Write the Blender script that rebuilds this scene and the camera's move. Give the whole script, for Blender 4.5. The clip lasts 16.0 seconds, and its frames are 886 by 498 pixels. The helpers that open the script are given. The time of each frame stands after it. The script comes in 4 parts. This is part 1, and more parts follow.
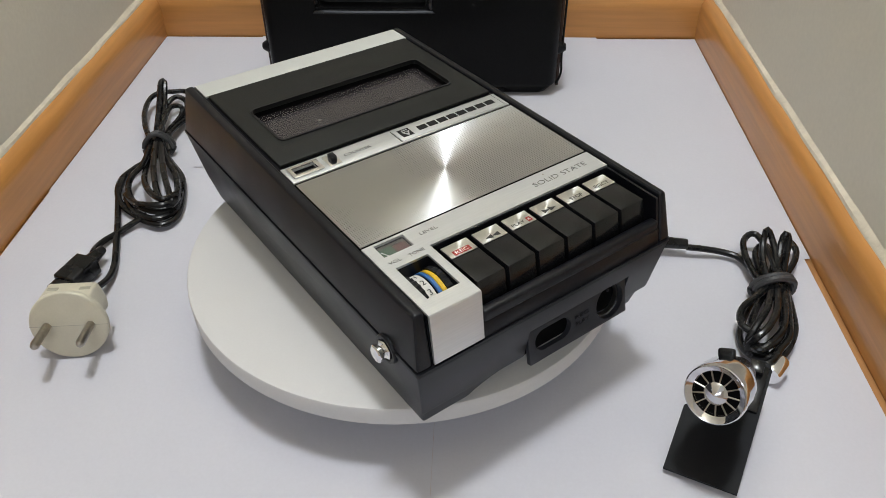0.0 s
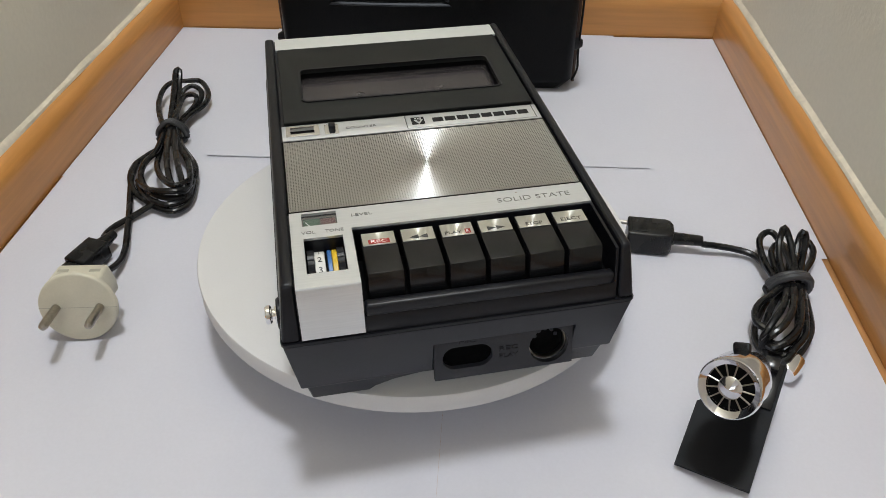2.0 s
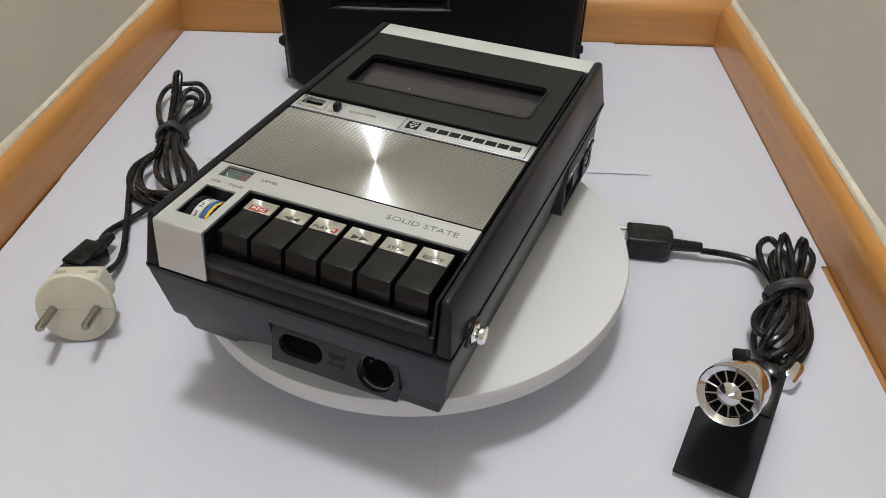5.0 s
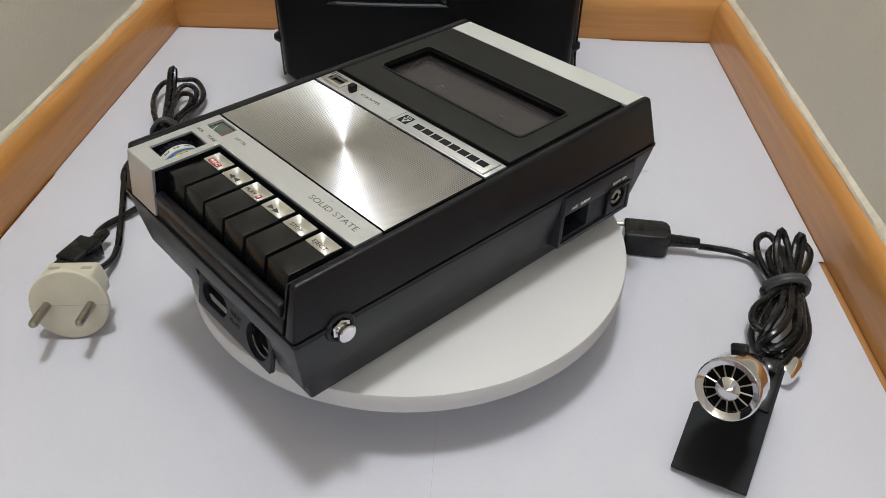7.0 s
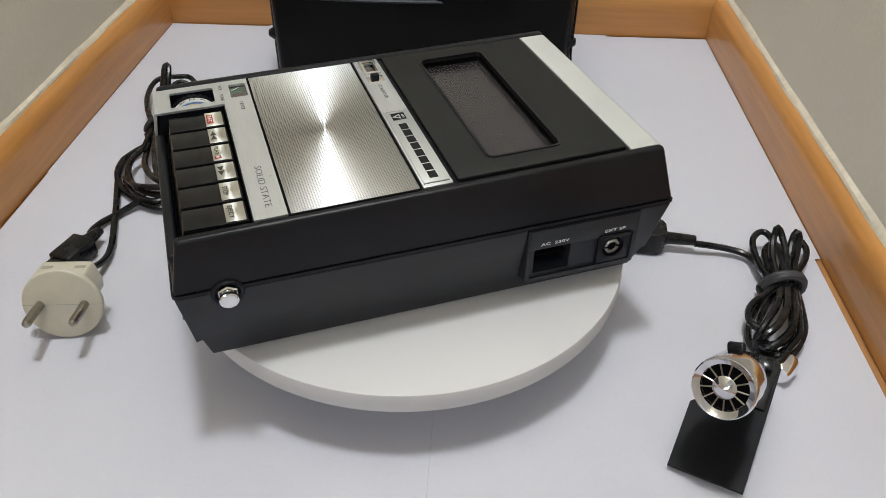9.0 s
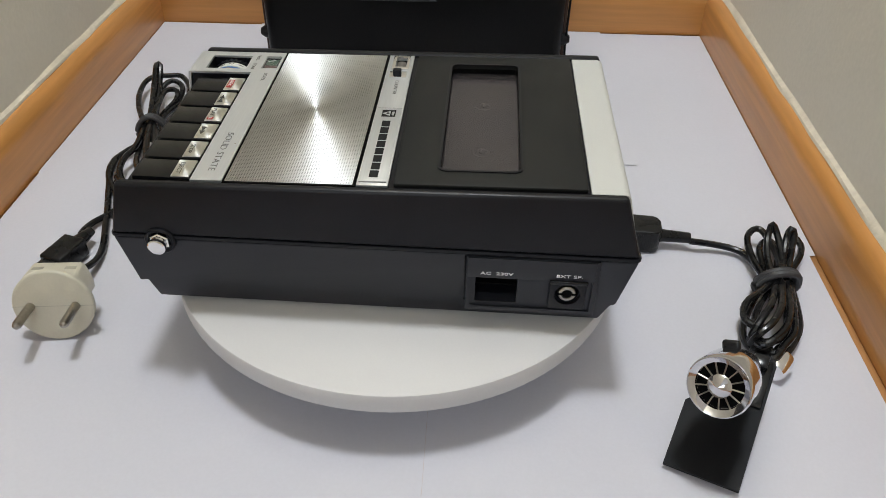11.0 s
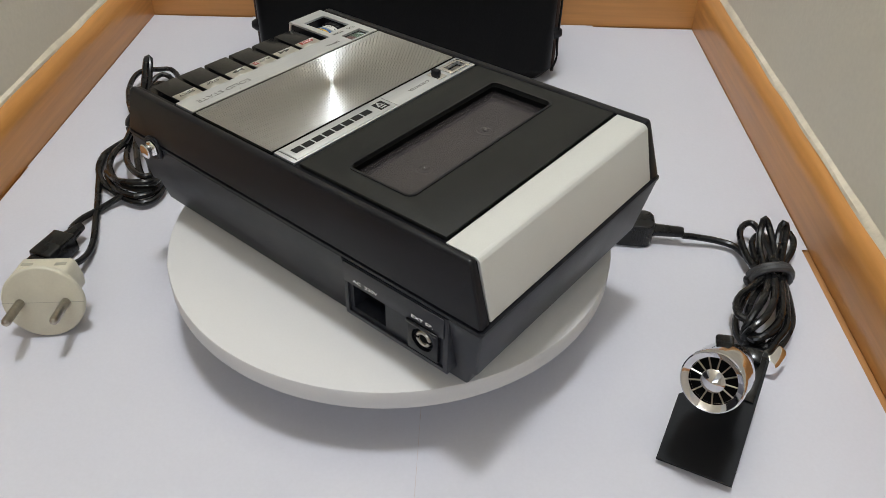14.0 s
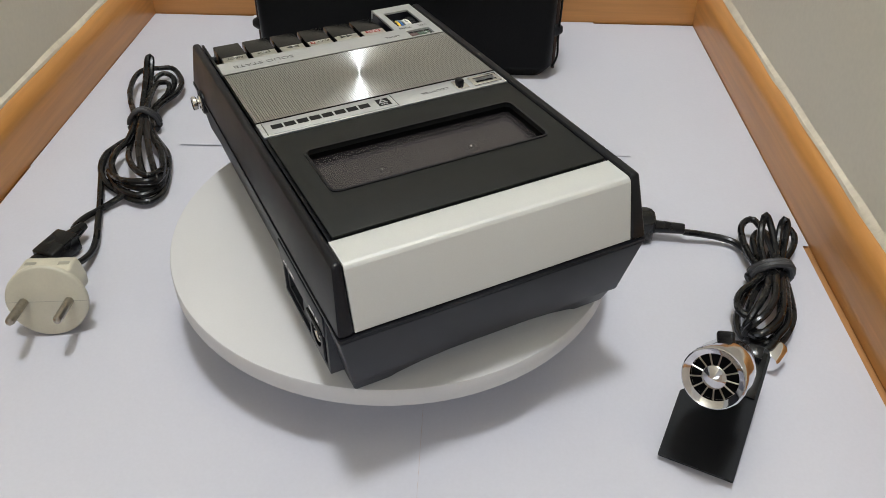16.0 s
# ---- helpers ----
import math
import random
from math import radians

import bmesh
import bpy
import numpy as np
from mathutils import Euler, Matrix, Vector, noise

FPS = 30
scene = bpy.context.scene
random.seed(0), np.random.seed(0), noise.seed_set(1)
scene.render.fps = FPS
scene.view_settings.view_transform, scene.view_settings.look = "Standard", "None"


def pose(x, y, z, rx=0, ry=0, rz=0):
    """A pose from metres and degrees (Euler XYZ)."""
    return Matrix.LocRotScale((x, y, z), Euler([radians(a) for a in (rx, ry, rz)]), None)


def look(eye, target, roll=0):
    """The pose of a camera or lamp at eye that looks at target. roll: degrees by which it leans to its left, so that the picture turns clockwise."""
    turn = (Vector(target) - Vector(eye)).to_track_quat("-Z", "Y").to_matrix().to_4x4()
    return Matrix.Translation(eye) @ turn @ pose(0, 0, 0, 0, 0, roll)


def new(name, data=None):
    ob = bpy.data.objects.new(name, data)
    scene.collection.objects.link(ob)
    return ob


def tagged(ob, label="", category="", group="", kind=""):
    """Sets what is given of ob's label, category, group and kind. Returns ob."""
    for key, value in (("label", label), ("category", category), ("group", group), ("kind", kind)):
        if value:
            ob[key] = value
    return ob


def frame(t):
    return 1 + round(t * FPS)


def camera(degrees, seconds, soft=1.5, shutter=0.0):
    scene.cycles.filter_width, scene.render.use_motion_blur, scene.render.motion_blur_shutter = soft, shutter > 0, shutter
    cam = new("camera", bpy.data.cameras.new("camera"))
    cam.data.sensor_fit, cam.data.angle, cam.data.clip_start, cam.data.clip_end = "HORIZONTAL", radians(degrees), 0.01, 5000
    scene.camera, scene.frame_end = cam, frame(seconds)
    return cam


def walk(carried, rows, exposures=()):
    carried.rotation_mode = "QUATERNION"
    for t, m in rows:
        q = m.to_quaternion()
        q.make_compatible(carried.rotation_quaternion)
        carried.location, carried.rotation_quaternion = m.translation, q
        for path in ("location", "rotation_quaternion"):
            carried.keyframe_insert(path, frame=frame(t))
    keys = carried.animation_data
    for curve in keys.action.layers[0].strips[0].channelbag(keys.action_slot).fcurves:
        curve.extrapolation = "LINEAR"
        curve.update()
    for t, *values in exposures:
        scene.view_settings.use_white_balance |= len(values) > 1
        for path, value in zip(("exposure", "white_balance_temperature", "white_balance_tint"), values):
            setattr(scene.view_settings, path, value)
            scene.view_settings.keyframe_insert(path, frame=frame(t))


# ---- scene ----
ROWS = [
    (0.0, pose(0.0002, -0.2898, 0.2635, 51.421, 0.623, -4.140)),
    (0.5, pose(0.0002, -0.2896, 0.2621, 51.554, 0.587, -3.741)),
    (1.0, pose(-0.0007, -0.2910, 0.2593, 51.479, 0.492, -3.342)),
    (1.5, pose(-0.0006, -0.2905, 0.2579, 51.539, 0.401, -3.001)),
    (2.0, pose(-0.0005, -0.2912, 0.2563, 51.733, 0.151, -2.760)),
    (2.5, pose(-0.0009, -0.2923, 0.2554, 51.808, -0.073, -2.606)),
    (3.0, pose(0.0000, -0.2917, 0.2558, 51.962, -0.057, -2.468)),
    (3.5, pose(-0.0002, -0.2914, 0.2556, 52.027, -0.134, -2.441)),
    (4.0, pose(-0.0002, -0.2914, 0.2558, 52.168, -0.207, -2.416)),
    (6.5, pose(-0.0011, -0.2908, 0.2525, 52.248, -0.338, -2.775)),
    (7.0, pose(-0.0008, -0.2907, 0.2523, 52.169, -0.387, -2.815)),
    (7.5, pose(-0.0010, -0.2900, 0.2524, 52.137, -0.408, -2.932)),
    (8.0, pose(-0.0005, -0.2891, 0.2519, 52.100, -0.378, -3.020)),
    (8.5, pose(-0.0007, -0.2889, 0.2520, 51.955, -0.460, -3.042)),
    (9.0, pose(-0.0007, -0.2888, 0.2524, 51.836, -0.496, -3.123)),
    (11.5, pose(0.0004, -0.2869, 0.2512, 51.657, -0.540, -3.635)),
    (12.0, pose(0.0002, -0.2874, 0.2508, 51.603, -0.671, -3.693)),
    (12.5, pose(-0.0002, -0.2876, 0.2503, 51.530, -0.730, -3.796)),
    (13.0, pose(-0.0001, -0.2872, 0.2508, 51.405, -0.746, -3.843)),
    (13.5, pose(-0.0000, -0.2866, 0.2508, 51.350, -0.737, -3.972)),
    (14.0, pose(-0.0000, -0.2856, 0.2514, 51.200, -0.722, -4.096)),
    (14.5, pose(0.0004, -0.2852, 0.2519, 51.108, -0.702, -4.162)),
    (15.0, pose(0.0003, -0.2857, 0.2522, 51.088, -0.666, -4.181)),
    (15.5, pose(0.0003, -0.2854, 0.2523, 51.001, -0.571, -4.195)),
    (16.0, pose(0.0000, -0.2862, 0.2522, 50.985, -0.463, -4.147)),
]
TURN = [(0.0, 33.40), (0.5, 27.38), (1.0, 21.42), (1.5, 15.56), (2.0, 9.84), (2.5, 4.13), (3.0, -1.54), (3.5, -7.06), (4.0, -12.89), (4.5, -18.98), (5.0, -25.08), (5.5, -31.17), (6.0, -37.27), (6.5, -43.36), (7.0, -49.34), (7.5, -55.21), (8.0, -61.05), (8.5, -66.99), (9.0, -73.12), (9.5, -78.85), (10.0, -84.59), (10.5, -90.32), (11.0, -96.06), (11.5, -101.89), (12.0, -107.91), (12.5, -114.06), (13.0, -120.36), (13.5, -126.58), (14.0, -132.46), (14.5, -138.22), (15.0, -144.01), (15.5, -149.92), (16.0, -155.92)]

cam = camera(59.48, 16.0, soft=0.5)
walk(cam, ROWS)

# ---- light: a ceiling fitting above the alcove, and daylight from the room's window far behind ----
world = bpy.data.worlds.new("indoor")
world.use_nodes = True
world.node_tree.nodes["Background"].inputs[0].default_value = (0.6, 0.65, 0.75, 1)
world.node_tree.nodes["Background"].inputs[1].default_value = 0.05
scene.world = world
lamp_data = bpy.data.lights.new("ceiling_lamp", "AREA")
lamp_data.shape, lamp_data.size, lamp_data.size_y = "RECTANGLE", 0.22, 0.22
lamp_data.energy, lamp_data.color = 19.6, (0.895, 0.95, 1.0)
lamp = new("ceiling_lamp", lamp_data)
lamp.matrix_world = pose(0.0, -0.035, 2.05)
day_data = bpy.data.lights.new("window_daylight", "AREA")
day_data.shape, day_data.size, day_data.size_y = "RECTANGLE", 1.1, 1.1
day_data.energy, day_data.color = 17.0, (0.82, 0.90, 1.0)
daylight = new("window_daylight", day_data)
daylight.matrix_world = pose(0, 0, 0, 0, 0, -6.2) @ look((-0.5, -2.49, 1.5), (-0.5, 0, 1.5))
scene.view_settings.exposure = 0.0


# ---- materials ----
def lin(r, g, b):
    return tuple(((c / 255) / 12.92 if c <= 10 else ((c / 255 + 0.055) / 1.055) ** 2.4) for c in (r, g, b)) + (1.0,)


def material(name, color, rough=0.5, metal=0.0, grain=0.0, grain_size=0.002, stain=0.0, stain_size=0.05, bump=0.0,
             coat=0.0, spec=0.5, stretch=(1, 1, 1), rough_var=0.0, each=0.0):
    m = bpy.data.materials.new(name)
    m.use_nodes = True
    n, l = m.node_tree.nodes, m.node_tree.links
    b = n["Principled BSDF"]
    b.inputs["Base Color"].default_value = (*color[:3], 1)
    b.inputs["Roughness"].default_value, b.inputs["Metallic"].default_value = rough, metal
    b.inputs["Coat Weight"].default_value, b.inputs["Specular IOR Level"].default_value = coat, spec
    b.inputs["Coat Roughness"].default_value = 0.12
    tc = n.new("ShaderNodeTexCoord")
    mp = n.new("ShaderNodeMapping")
    mp.inputs["Scale"].default_value = stretch
    l.new(tc.outputs["Object"], mp.inputs["Vector"])
    out = None
    for amount, size in ((stain, stain_size), (grain, grain_size)):
        if amount <= 0:
            continue
        t = n.new("ShaderNodeTexNoise")
        t.inputs["Scale"].default_value, t.inputs["Detail"].default_value = 1.0 / size, 5
        l.new(mp.outputs["Vector"], t.inputs["Vector"])
        r = n.new("ShaderNodeMapRange")
        r.inputs["From Min"].default_value, r.inputs["From Max"].default_value = 0.3, 0.7
        r.inputs["To Min"].default_value, r.inputs["To Max"].default_value = 1 - amount, 1 + amount * 0.5
        l.new(t.outputs["Fac"], r.inputs["Value"])
        mx = n.new("ShaderNodeVectorMath")
        mx.operation = "SCALE"
        if out:
            l.new(out, mx.inputs[0])
        else:
            mx.inputs[0].default_value = color[:3]
        l.new(r.outputs["Result"], mx.inputs["Scale"])
        out = mx.outputs["Vector"]
    if each > 0:
        oi = n.new("ShaderNodeObjectInfo")
        r = n.new("ShaderNodeMapRange")
        r.inputs["To Min"].default_value, r.inputs["To Max"].default_value = 1 - each, 1 + each
        l.new(oi.outputs["Random"], r.inputs["Value"])
        mx = n.new("ShaderNodeVectorMath")
        mx.operation = "SCALE"
        if out:
            l.new(out, mx.inputs[0])
        else:
            mx.inputs[0].default_value = color[:3]
        l.new(r.outputs["Result"], mx.inputs["Scale"])
        out = mx.outputs["Vector"]
    if out:
        l.new(out, b.inputs["Base Color"])
    if rough_var > 0:
        t = n.new("ShaderNodeTexNoise")
        t.inputs["Scale"].default_value, t.inputs["Detail"].default_value = 1.0 / stain_size, 6
        l.new(mp.outputs["Vector"], t.inputs["Vector"])
        r = n.new("ShaderNodeMapRange")
        r.inputs["From Min"].default_value, r.inputs["From Max"].default_value = 0.3, 0.7
        r.inputs["To Min"].default_value, r.inputs["To Max"].default_value = max(0.02, rough - rough_var), rough + rough_var
        l.new(t.outputs["Fac"], r.inputs["Value"])
        l.new(r.outputs["Result"], b.inputs["Roughness"])
    if bump > 0:
        t = n.new("ShaderNodeTexNoise")
        t.inputs["Scale"].default_value, t.inputs["Detail"].default_value = 1.0 / grain_size, 3
        l.new(mp.outputs["Vector"], t.inputs["Vector"])
        bp = n.new("ShaderNodeBump")
        bp.inputs["Strength"].default_value, bp.inputs["Distance"].default_value = min(1.0, bump), grain_size * 0.3
        l.new(t.outputs["Fac"], bp.inputs["Height"])
        l.new(bp.outputs["Normal"], b.inputs["Normal"])
    return m


def turned_metal(name, color, rough, aniso=0.85, strength=0.25):
    """Circularly brushed metal: the brushing runs round the object's own origin."""
    m = material(name, color, rough, 1.0)
    n, l = m.node_tree.nodes, m.node_tree.links
    b = n["Principled BSDF"]
    tc = n.new("ShaderNodeTexCoord")
    sp = n.new("ShaderNodeSeparateXYZ")
    l.new(tc.outputs["Object"], sp.inputs[0])
    cb = n.new("ShaderNodeCombineXYZ")
    l.new(sp.outputs["X"], cb.inputs["X"])
    l.new(sp.outputs["Y"], cb.inputs["Y"])
    vt = n.new("ShaderNodeVectorTransform")
    vt.vector_type, vt.convert_from, vt.convert_to = "VECTOR", "OBJECT", "WORLD"
    l.new(cb.outputs[0], vt.inputs[0])
    nm = n.new("ShaderNodeVectorMath")
    nm.operation = "NORMALIZE"
    l.new(vt.outputs[0], nm.inputs[0])
    l.new(nm.outputs["Vector"], b.inputs["Tangent"])
    b.inputs["Anisotropic"].default_value = aniso
    # fine rings
    ln = n.new("ShaderNodeVectorMath")
    ln.operation = "LENGTH"
    l.new(tc.outputs["Object"], ln.inputs[0])
    t = n.new("ShaderNodeTexNoise")
    t.noise_dimensions = "1D"
    t.inputs["Scale"].default_value, t.inputs["Detail"].default_value = 9000, 2
    l.new(ln.outputs["Value"], t.inputs["W"])
    r = n.new("ShaderNodeMapRange")
    r.inputs["To Min"].default_value, r.inputs["To Max"].default_value = 1 - strength, 1.0
    l.new(t.outputs["Fac"], r.inputs["Value"])
    mx = n.new("ShaderNodeVectorMath")
    mx.operation = "SCALE"
    mx.inputs[0].default_value = color[:3]
    l.new(r.outputs["Result"], mx.inputs["Scale"])
    l.new(mx.outputs["Vector"], b.inputs["Base Color"])
    return m


PAPER = material("white_paper", (0.558, 0.556, 0.61), 0.85, grain=0.02, grain_size=0.0015, stain=0.03, stain_size=0.12, bump=0.06)
WALL = material("greige_wall_paint", (0.74, 0.695, 0.595), 0.7, grain=0.03, grain_size=0.003, stain=0.05, stain_size=0.15, bump=0.15)
BEAD = material("pale_paint_bead", (0.70, 0.63, 0.50), 0.6, grain=0.08, grain_size=0.004, stain=0.12, stain_size=0.02, bump=0.3)
PINE = material("varnished_pine", (0.56, 0.25, 0.065), 0.38, grain=0.16, grain_size=0.006, stain=0.14, stain_size=0.06, bump=0.05, coat=0.35,
                stretch=(1, 0.08, 1.6), rough_var=0.08)
PINE_BACK = material("varnished_pine_crosswise", (0.56, 0.25, 0.065), 0.38, grain=0.16, grain_size=0.006, stain=0.14, stain_size=0.06, bump=0.05,
                     coat=0.35, stretch=(0.08, 1, 1.6), rough_var=0.08)
BOARD = material("brown_floorboard", (0.42, 0.20, 0.07), 0.45, grain=0.2, grain_size=0.005, stain=0.15, stain_size=0.05, bump=0.05, stretch=(1, 0.1, 1))
CEIL = material("white_ceiling_paint", (0.78, 0.77, 0.74), 0.8, grain=0.03, grain_size=0.004, stain=0.03, stain_size=0.3, bump=0.1)
DISC = material("matt_white_lacquer", (0.597, 0.588, 0.582), 0.55, grain=0.015, grain_size=0.001, stain=0.02, stain_size=0.05, rough_var=0.05)
MOTOR = material("white_plastic_base", (0.7, 0.7, 0.7), 0.5, grain=0.02, stain=0.03)
BLACK = material("black_satin_plastic", (0.0070, 0.0072, 0.0098), 0.36, spec=0.28, grain=0.15, grain_size=0.0007, stain=0.2, stain_size=0.03, bump=0.12, rough_var=0.06)
GREY = material("dark_grey_lower_plastic", (0.022, 0.0235, 0.0295), 0.42, spec=0.38, grain=0.15, grain_size=0.0006, stain=0.12, stain_size=0.03, bump=0.15, rough_var=0.06)
STANDMAT = material("matt_black_stand_plastic", (0.006, 0.0063, 0.0078), 0.55, grain=0.15, grain_size=0.0008, stain=0.2, stain_size=0.02, spec=0.14, bump=0.1)
KEYMAT = material("glossy_black_key_plastic", (0.0068, 0.0068, 0.0075), 0.2, spec=0.36, stain=0.2, stain_size=0.01, rough_var=0.05)
DOORMAT = material("black_textured_door", (0.0125, 0.013, 0.012), 0.55, spec=0.25, grain=0.25, grain_size=0.0005, stain=0.1, stain_size=0.02, bump=0.3)
# near-black: puts the shade inside holes and wells into colour; black parts share it
PIT = material("recess_shade_and_black_parts", (0.003, 0.003, 0.003), 0.7, grain=0.1, spec=0.05)
SILVER = material("brushed_aluminium", (0.64, 0.655, 0.665), 0.38, 0.7, grain=0.05, grain_size=0.0006, stain=0.03, stain_size=0.03, stretch=(0.05, 1, 1), bump=0.05)
REARSILVER = material("satin_silver_paint", (0.57, 0.575, 0.555), 0.55, 0.3, grain=0.02, grain_size=0.0006, stain=0.03, stain_size=0.06)
GRILLE = turned_metal("turned_aluminium_grille", (0.80, 0.815, 0.83), 0.41, 0.96, 0.12)
KEYLABEL = turned_metal("turned_aluminium_label", (0.84, 0.845, 0.82), 0.30, 0.9, 0.15)
CHROME = material("polished_chrome", (0.86, 0.86, 0.87), 0.05, 1.0, stain=0.04, stain_size=0.006, rough_var=0.03)
MICCHROME = material("darkened_chrome", (0.66, 0.66, 0.69), 0.07, 1.0, stain=0.12, stain_size=0.004, rough_var=0.05)
STEEL = material("nickel_pin", (0.42, 0.39, 0.34), 0.28, 1.0, grain=0.1, grain_size=0.001, stain=0.1, stain_size=0.005)
JOINT = material("shaded_ivory_joint", (0.36, 0.34, 0.27), 0.5)
INK = material("dark_print", (0.045, 0.045, 0.043), 0.5)
FINEINK = material("fine_grey_print", (0.12, 0.12, 0.115), 0.5)
BRANDINK = material("deep_black_print", (0.012, 0.012, 0.012), 0.6, spec=0.2)
SATIN = material("satin_chrome", (0.84, 0.84, 0.85), 0.16, 1.0, stain=0.03, stain_size=0.006, rough_var=0.04)
WHITEINK = material("white_print", (0.88, 0.88, 0.88), 0.5)
REDINK = material("red_print", (0.33, 0.03, 0.022), 0.45)
CREAM = material("ivory_bakelite", (0.58, 0.545, 0.435), 0.38, grain=0.03, grain_size=0.001, stain=0.05, stain_size=0.01, rough_var=0.06)
CORD = material("black_pvc_cord", (0.006, 0.006, 0.0065), 0.27, spec=0.38, stain=0.25, stain_size=0.01, rough_var=0.08)
RUBBER = material("grey_black_rubber_band", (0.045, 0.045, 0.048), 0.55, grain=0.1, stain=0.15, stain_size=0.006)
LEATHER = material("black_leatherette", (0.005, 0.005, 0.005), 0.32, spec=0.12, grain=0.2, grain_size=0.0012, stain=0.25, stain_size=0.06, bump=0.25, rough_var=0.08)
BROWNEDGE = material("worn_brown_leather_edge", (0.05, 0.022, 0.012), 0.4, grain=0.3, grain_size=0.003, stain=0.4, stain_size=0.02)
GREENM = material("meter_green", (0.048, 0.105, 0.062), 0.5, stain=0.2, stain_size=0.003)
REDM = material("meter_dull_red", (0.13, 0.06, 0.052), 0.5, stain=0.2, stain_size=0.003)
METERBG = material("meter_grey_scale", (0.12, 0.105, 0.09), 0.5, stain=0.2, stain_size=0.004)
WHEELWHITE = material("white_dial_ring", (0.6, 0.59, 0.56), 0.4, grain=0.03)
BLUE = material("blue_dial_ring", (0.03, 0.12, 0.34), 0.4, grain=0.05)
YELLOW = material("yellow_dial_ring", (0.66, 0.42, 0.02), 0.4, grain=0.05)
CASS = material("brown_cassette_shell", (0.062, 0.054, 0.053), 0.5, stain=0.15, stain_size=0.02)
GLOW = bpy.data.materials.new("lamp_diffuser")
GLOW.use_nodes = True
GLOW.node_tree.nodes["Principled BSDF"].inputs["Emission Color"].default_value = (1, 0.97, 0.93, 1)
GLOW.node_tree.nodes["Principled BSDF"].inputs["Emission Strength"].default_value = 4.0


SMOKED = material("smoked_acrylic", (0.062, 0.053, 0.052), 0.07, stain=0.08, stain_size=0.02)
SMOKED.node_tree.nodes["Principled BSDF"].inputs["Alpha"].default_value = 0.4
CLEAR = material("clear_acrylic", (0.30, 0.29, 0.28), 0.06)
CLEAR.node_tree.nodes["Principled BSDF"].inputs["Alpha"].default_value = 0.09


# ---- mesh helpers (millimetres) ----
def box(bm, x0, x1, y0, y1, z0, z1, r=0.0, seg=2):
    vs = [bm.verts.new((x, y, z)) for x in (x0, x1) for y in (y0, y1) for z in (z0, z1)]
    fs = [bm.faces.new([vs[i] for i in q]) for q in
          ((0, 1, 3, 2), (4, 6, 7, 5), (0, 4, 5, 1), (2, 3, 7, 6), (0, 2, 6, 4), (1, 5, 7, 3))]
    if r > 0:
        es = list({e for f in fs for e in f.edges})
        bmesh.ops.bevel(bm, geom=es, offset=r, segments=seg, profile=0.5, affect="EDGES")
    return bm


def prism(bm, pts, axis, a0, a1, r=0.0, seg=2, widen=None):
    """A polygon extruded along an axis: 'x' takes (y, z) points, 'y' (x, z), 'z' (x, y). widen(p, a) may move a vertex."""
    def v(p, a):
        c = {"x": (a, p[0], p[1]), "y": (p[0], a, p[1]), "z": (p[0], p[1], a)}[axis]
        return widen(c) if widen else c
    lo = [bm.verts.new(v(p, a0)) for p in pts]
    hi = [bm.verts.new(v(p, a1)) for p in pts]
    n = len(pts)
    fs = [bm.faces.new(lo[::-1]), bm.faces.new(hi)]
    fs += [bm.faces.new((lo[i], lo[(i + 1) % n], hi[(i + 1) % n], hi[i])) for i in range(n)]
    bmesh.ops.recalc_face_normals(bm, faces=fs)
    if r > 0:
        bmesh.ops.bevel(bm, geom=list({e for f in fs for e in f.edges}), offset=r, segments=seg, profile=0.5, affect="EDGES")
    return bm


def rounded(x0, x1, y0, y1, r, z0, z1):
    """A block with rounded upright corners."""
    pts = []
    for cx, cy, a0 in ((x1 - r, y1 - r, 0), (x0 + r, y1 - r, 90), (x0 + r, y0 + r, 180), (x1 - r, y0 + r, 270)):
        pts += [(cx + r * math.cos(radians(a0 + 18 * k)), cy + r * math.sin(radians(a0 + 18 * k))) for k in range(6)]
    return prism(bmesh.new(), pts, "z", z0, z1)


def lathe(bm, profile, m=Matrix(), seg=40):
    """(radius, height) points turned round local z, closed at both ends."""
    rings = []
    for r, h in profile:
        rings.append([bm.verts.new(m @ Vector((max(r, 1e-4) * math.cos(2 * math.pi * i / seg), max(r, 1e-4) * math.sin(2 * math.pi * i / seg), h))) for i in range(seg)])
    fs = []
    for a, b in zip(rings, rings[1:]):
        for i in range(seg):
            fs.append(bm.faces.new((a[i], a[(i + 1) % seg], b[(i + 1) % seg], b[i])))
    if profile[0][0] > 1 and profile[-1][0] > 1:      # an open ring: close the profile on itself
        a, b = rings[-1], rings[0]
        fs += [bm.faces.new((a[i], a[(i + 1) % seg], b[(i + 1) % seg], b[i])) for i in range(seg)]
    else:
        fs += [bm.faces.new(rings[0][::-1]), bm.faces.new(rings[-1])]
    bmesh.ops.recalc_face_normals(bm, faces=fs)
    return bm


def smooth_path(pts, step=2.2, closed=False):
    """Catmull-Rom through the points."""
    p = [Vector(q) for q in pts]
    out = []
    n = len(p)
    for i in range(n if closed else n - 1):
        if closed:
            a, b, c, d = p[(i - 1) % n], p[i], p[(i + 1) % n], p[(i + 2) % n]
        else:
            a, b, c, d = p[max(i - 1, 0)], p[i], p[i + 1], p[min(i + 2, n - 1)]
        k = max(2, int((c - b).length / step))
        for j in range(k):
            t = j / k
            out.append(0.5 * (2 * b + (c - a) * t + (2 * a - 5 * b + 4 * c - d) * t * t + (3 * b - a - 3 * c + d) * t ** 3))
    if not closed:
        out.append(p[-1])
    return out


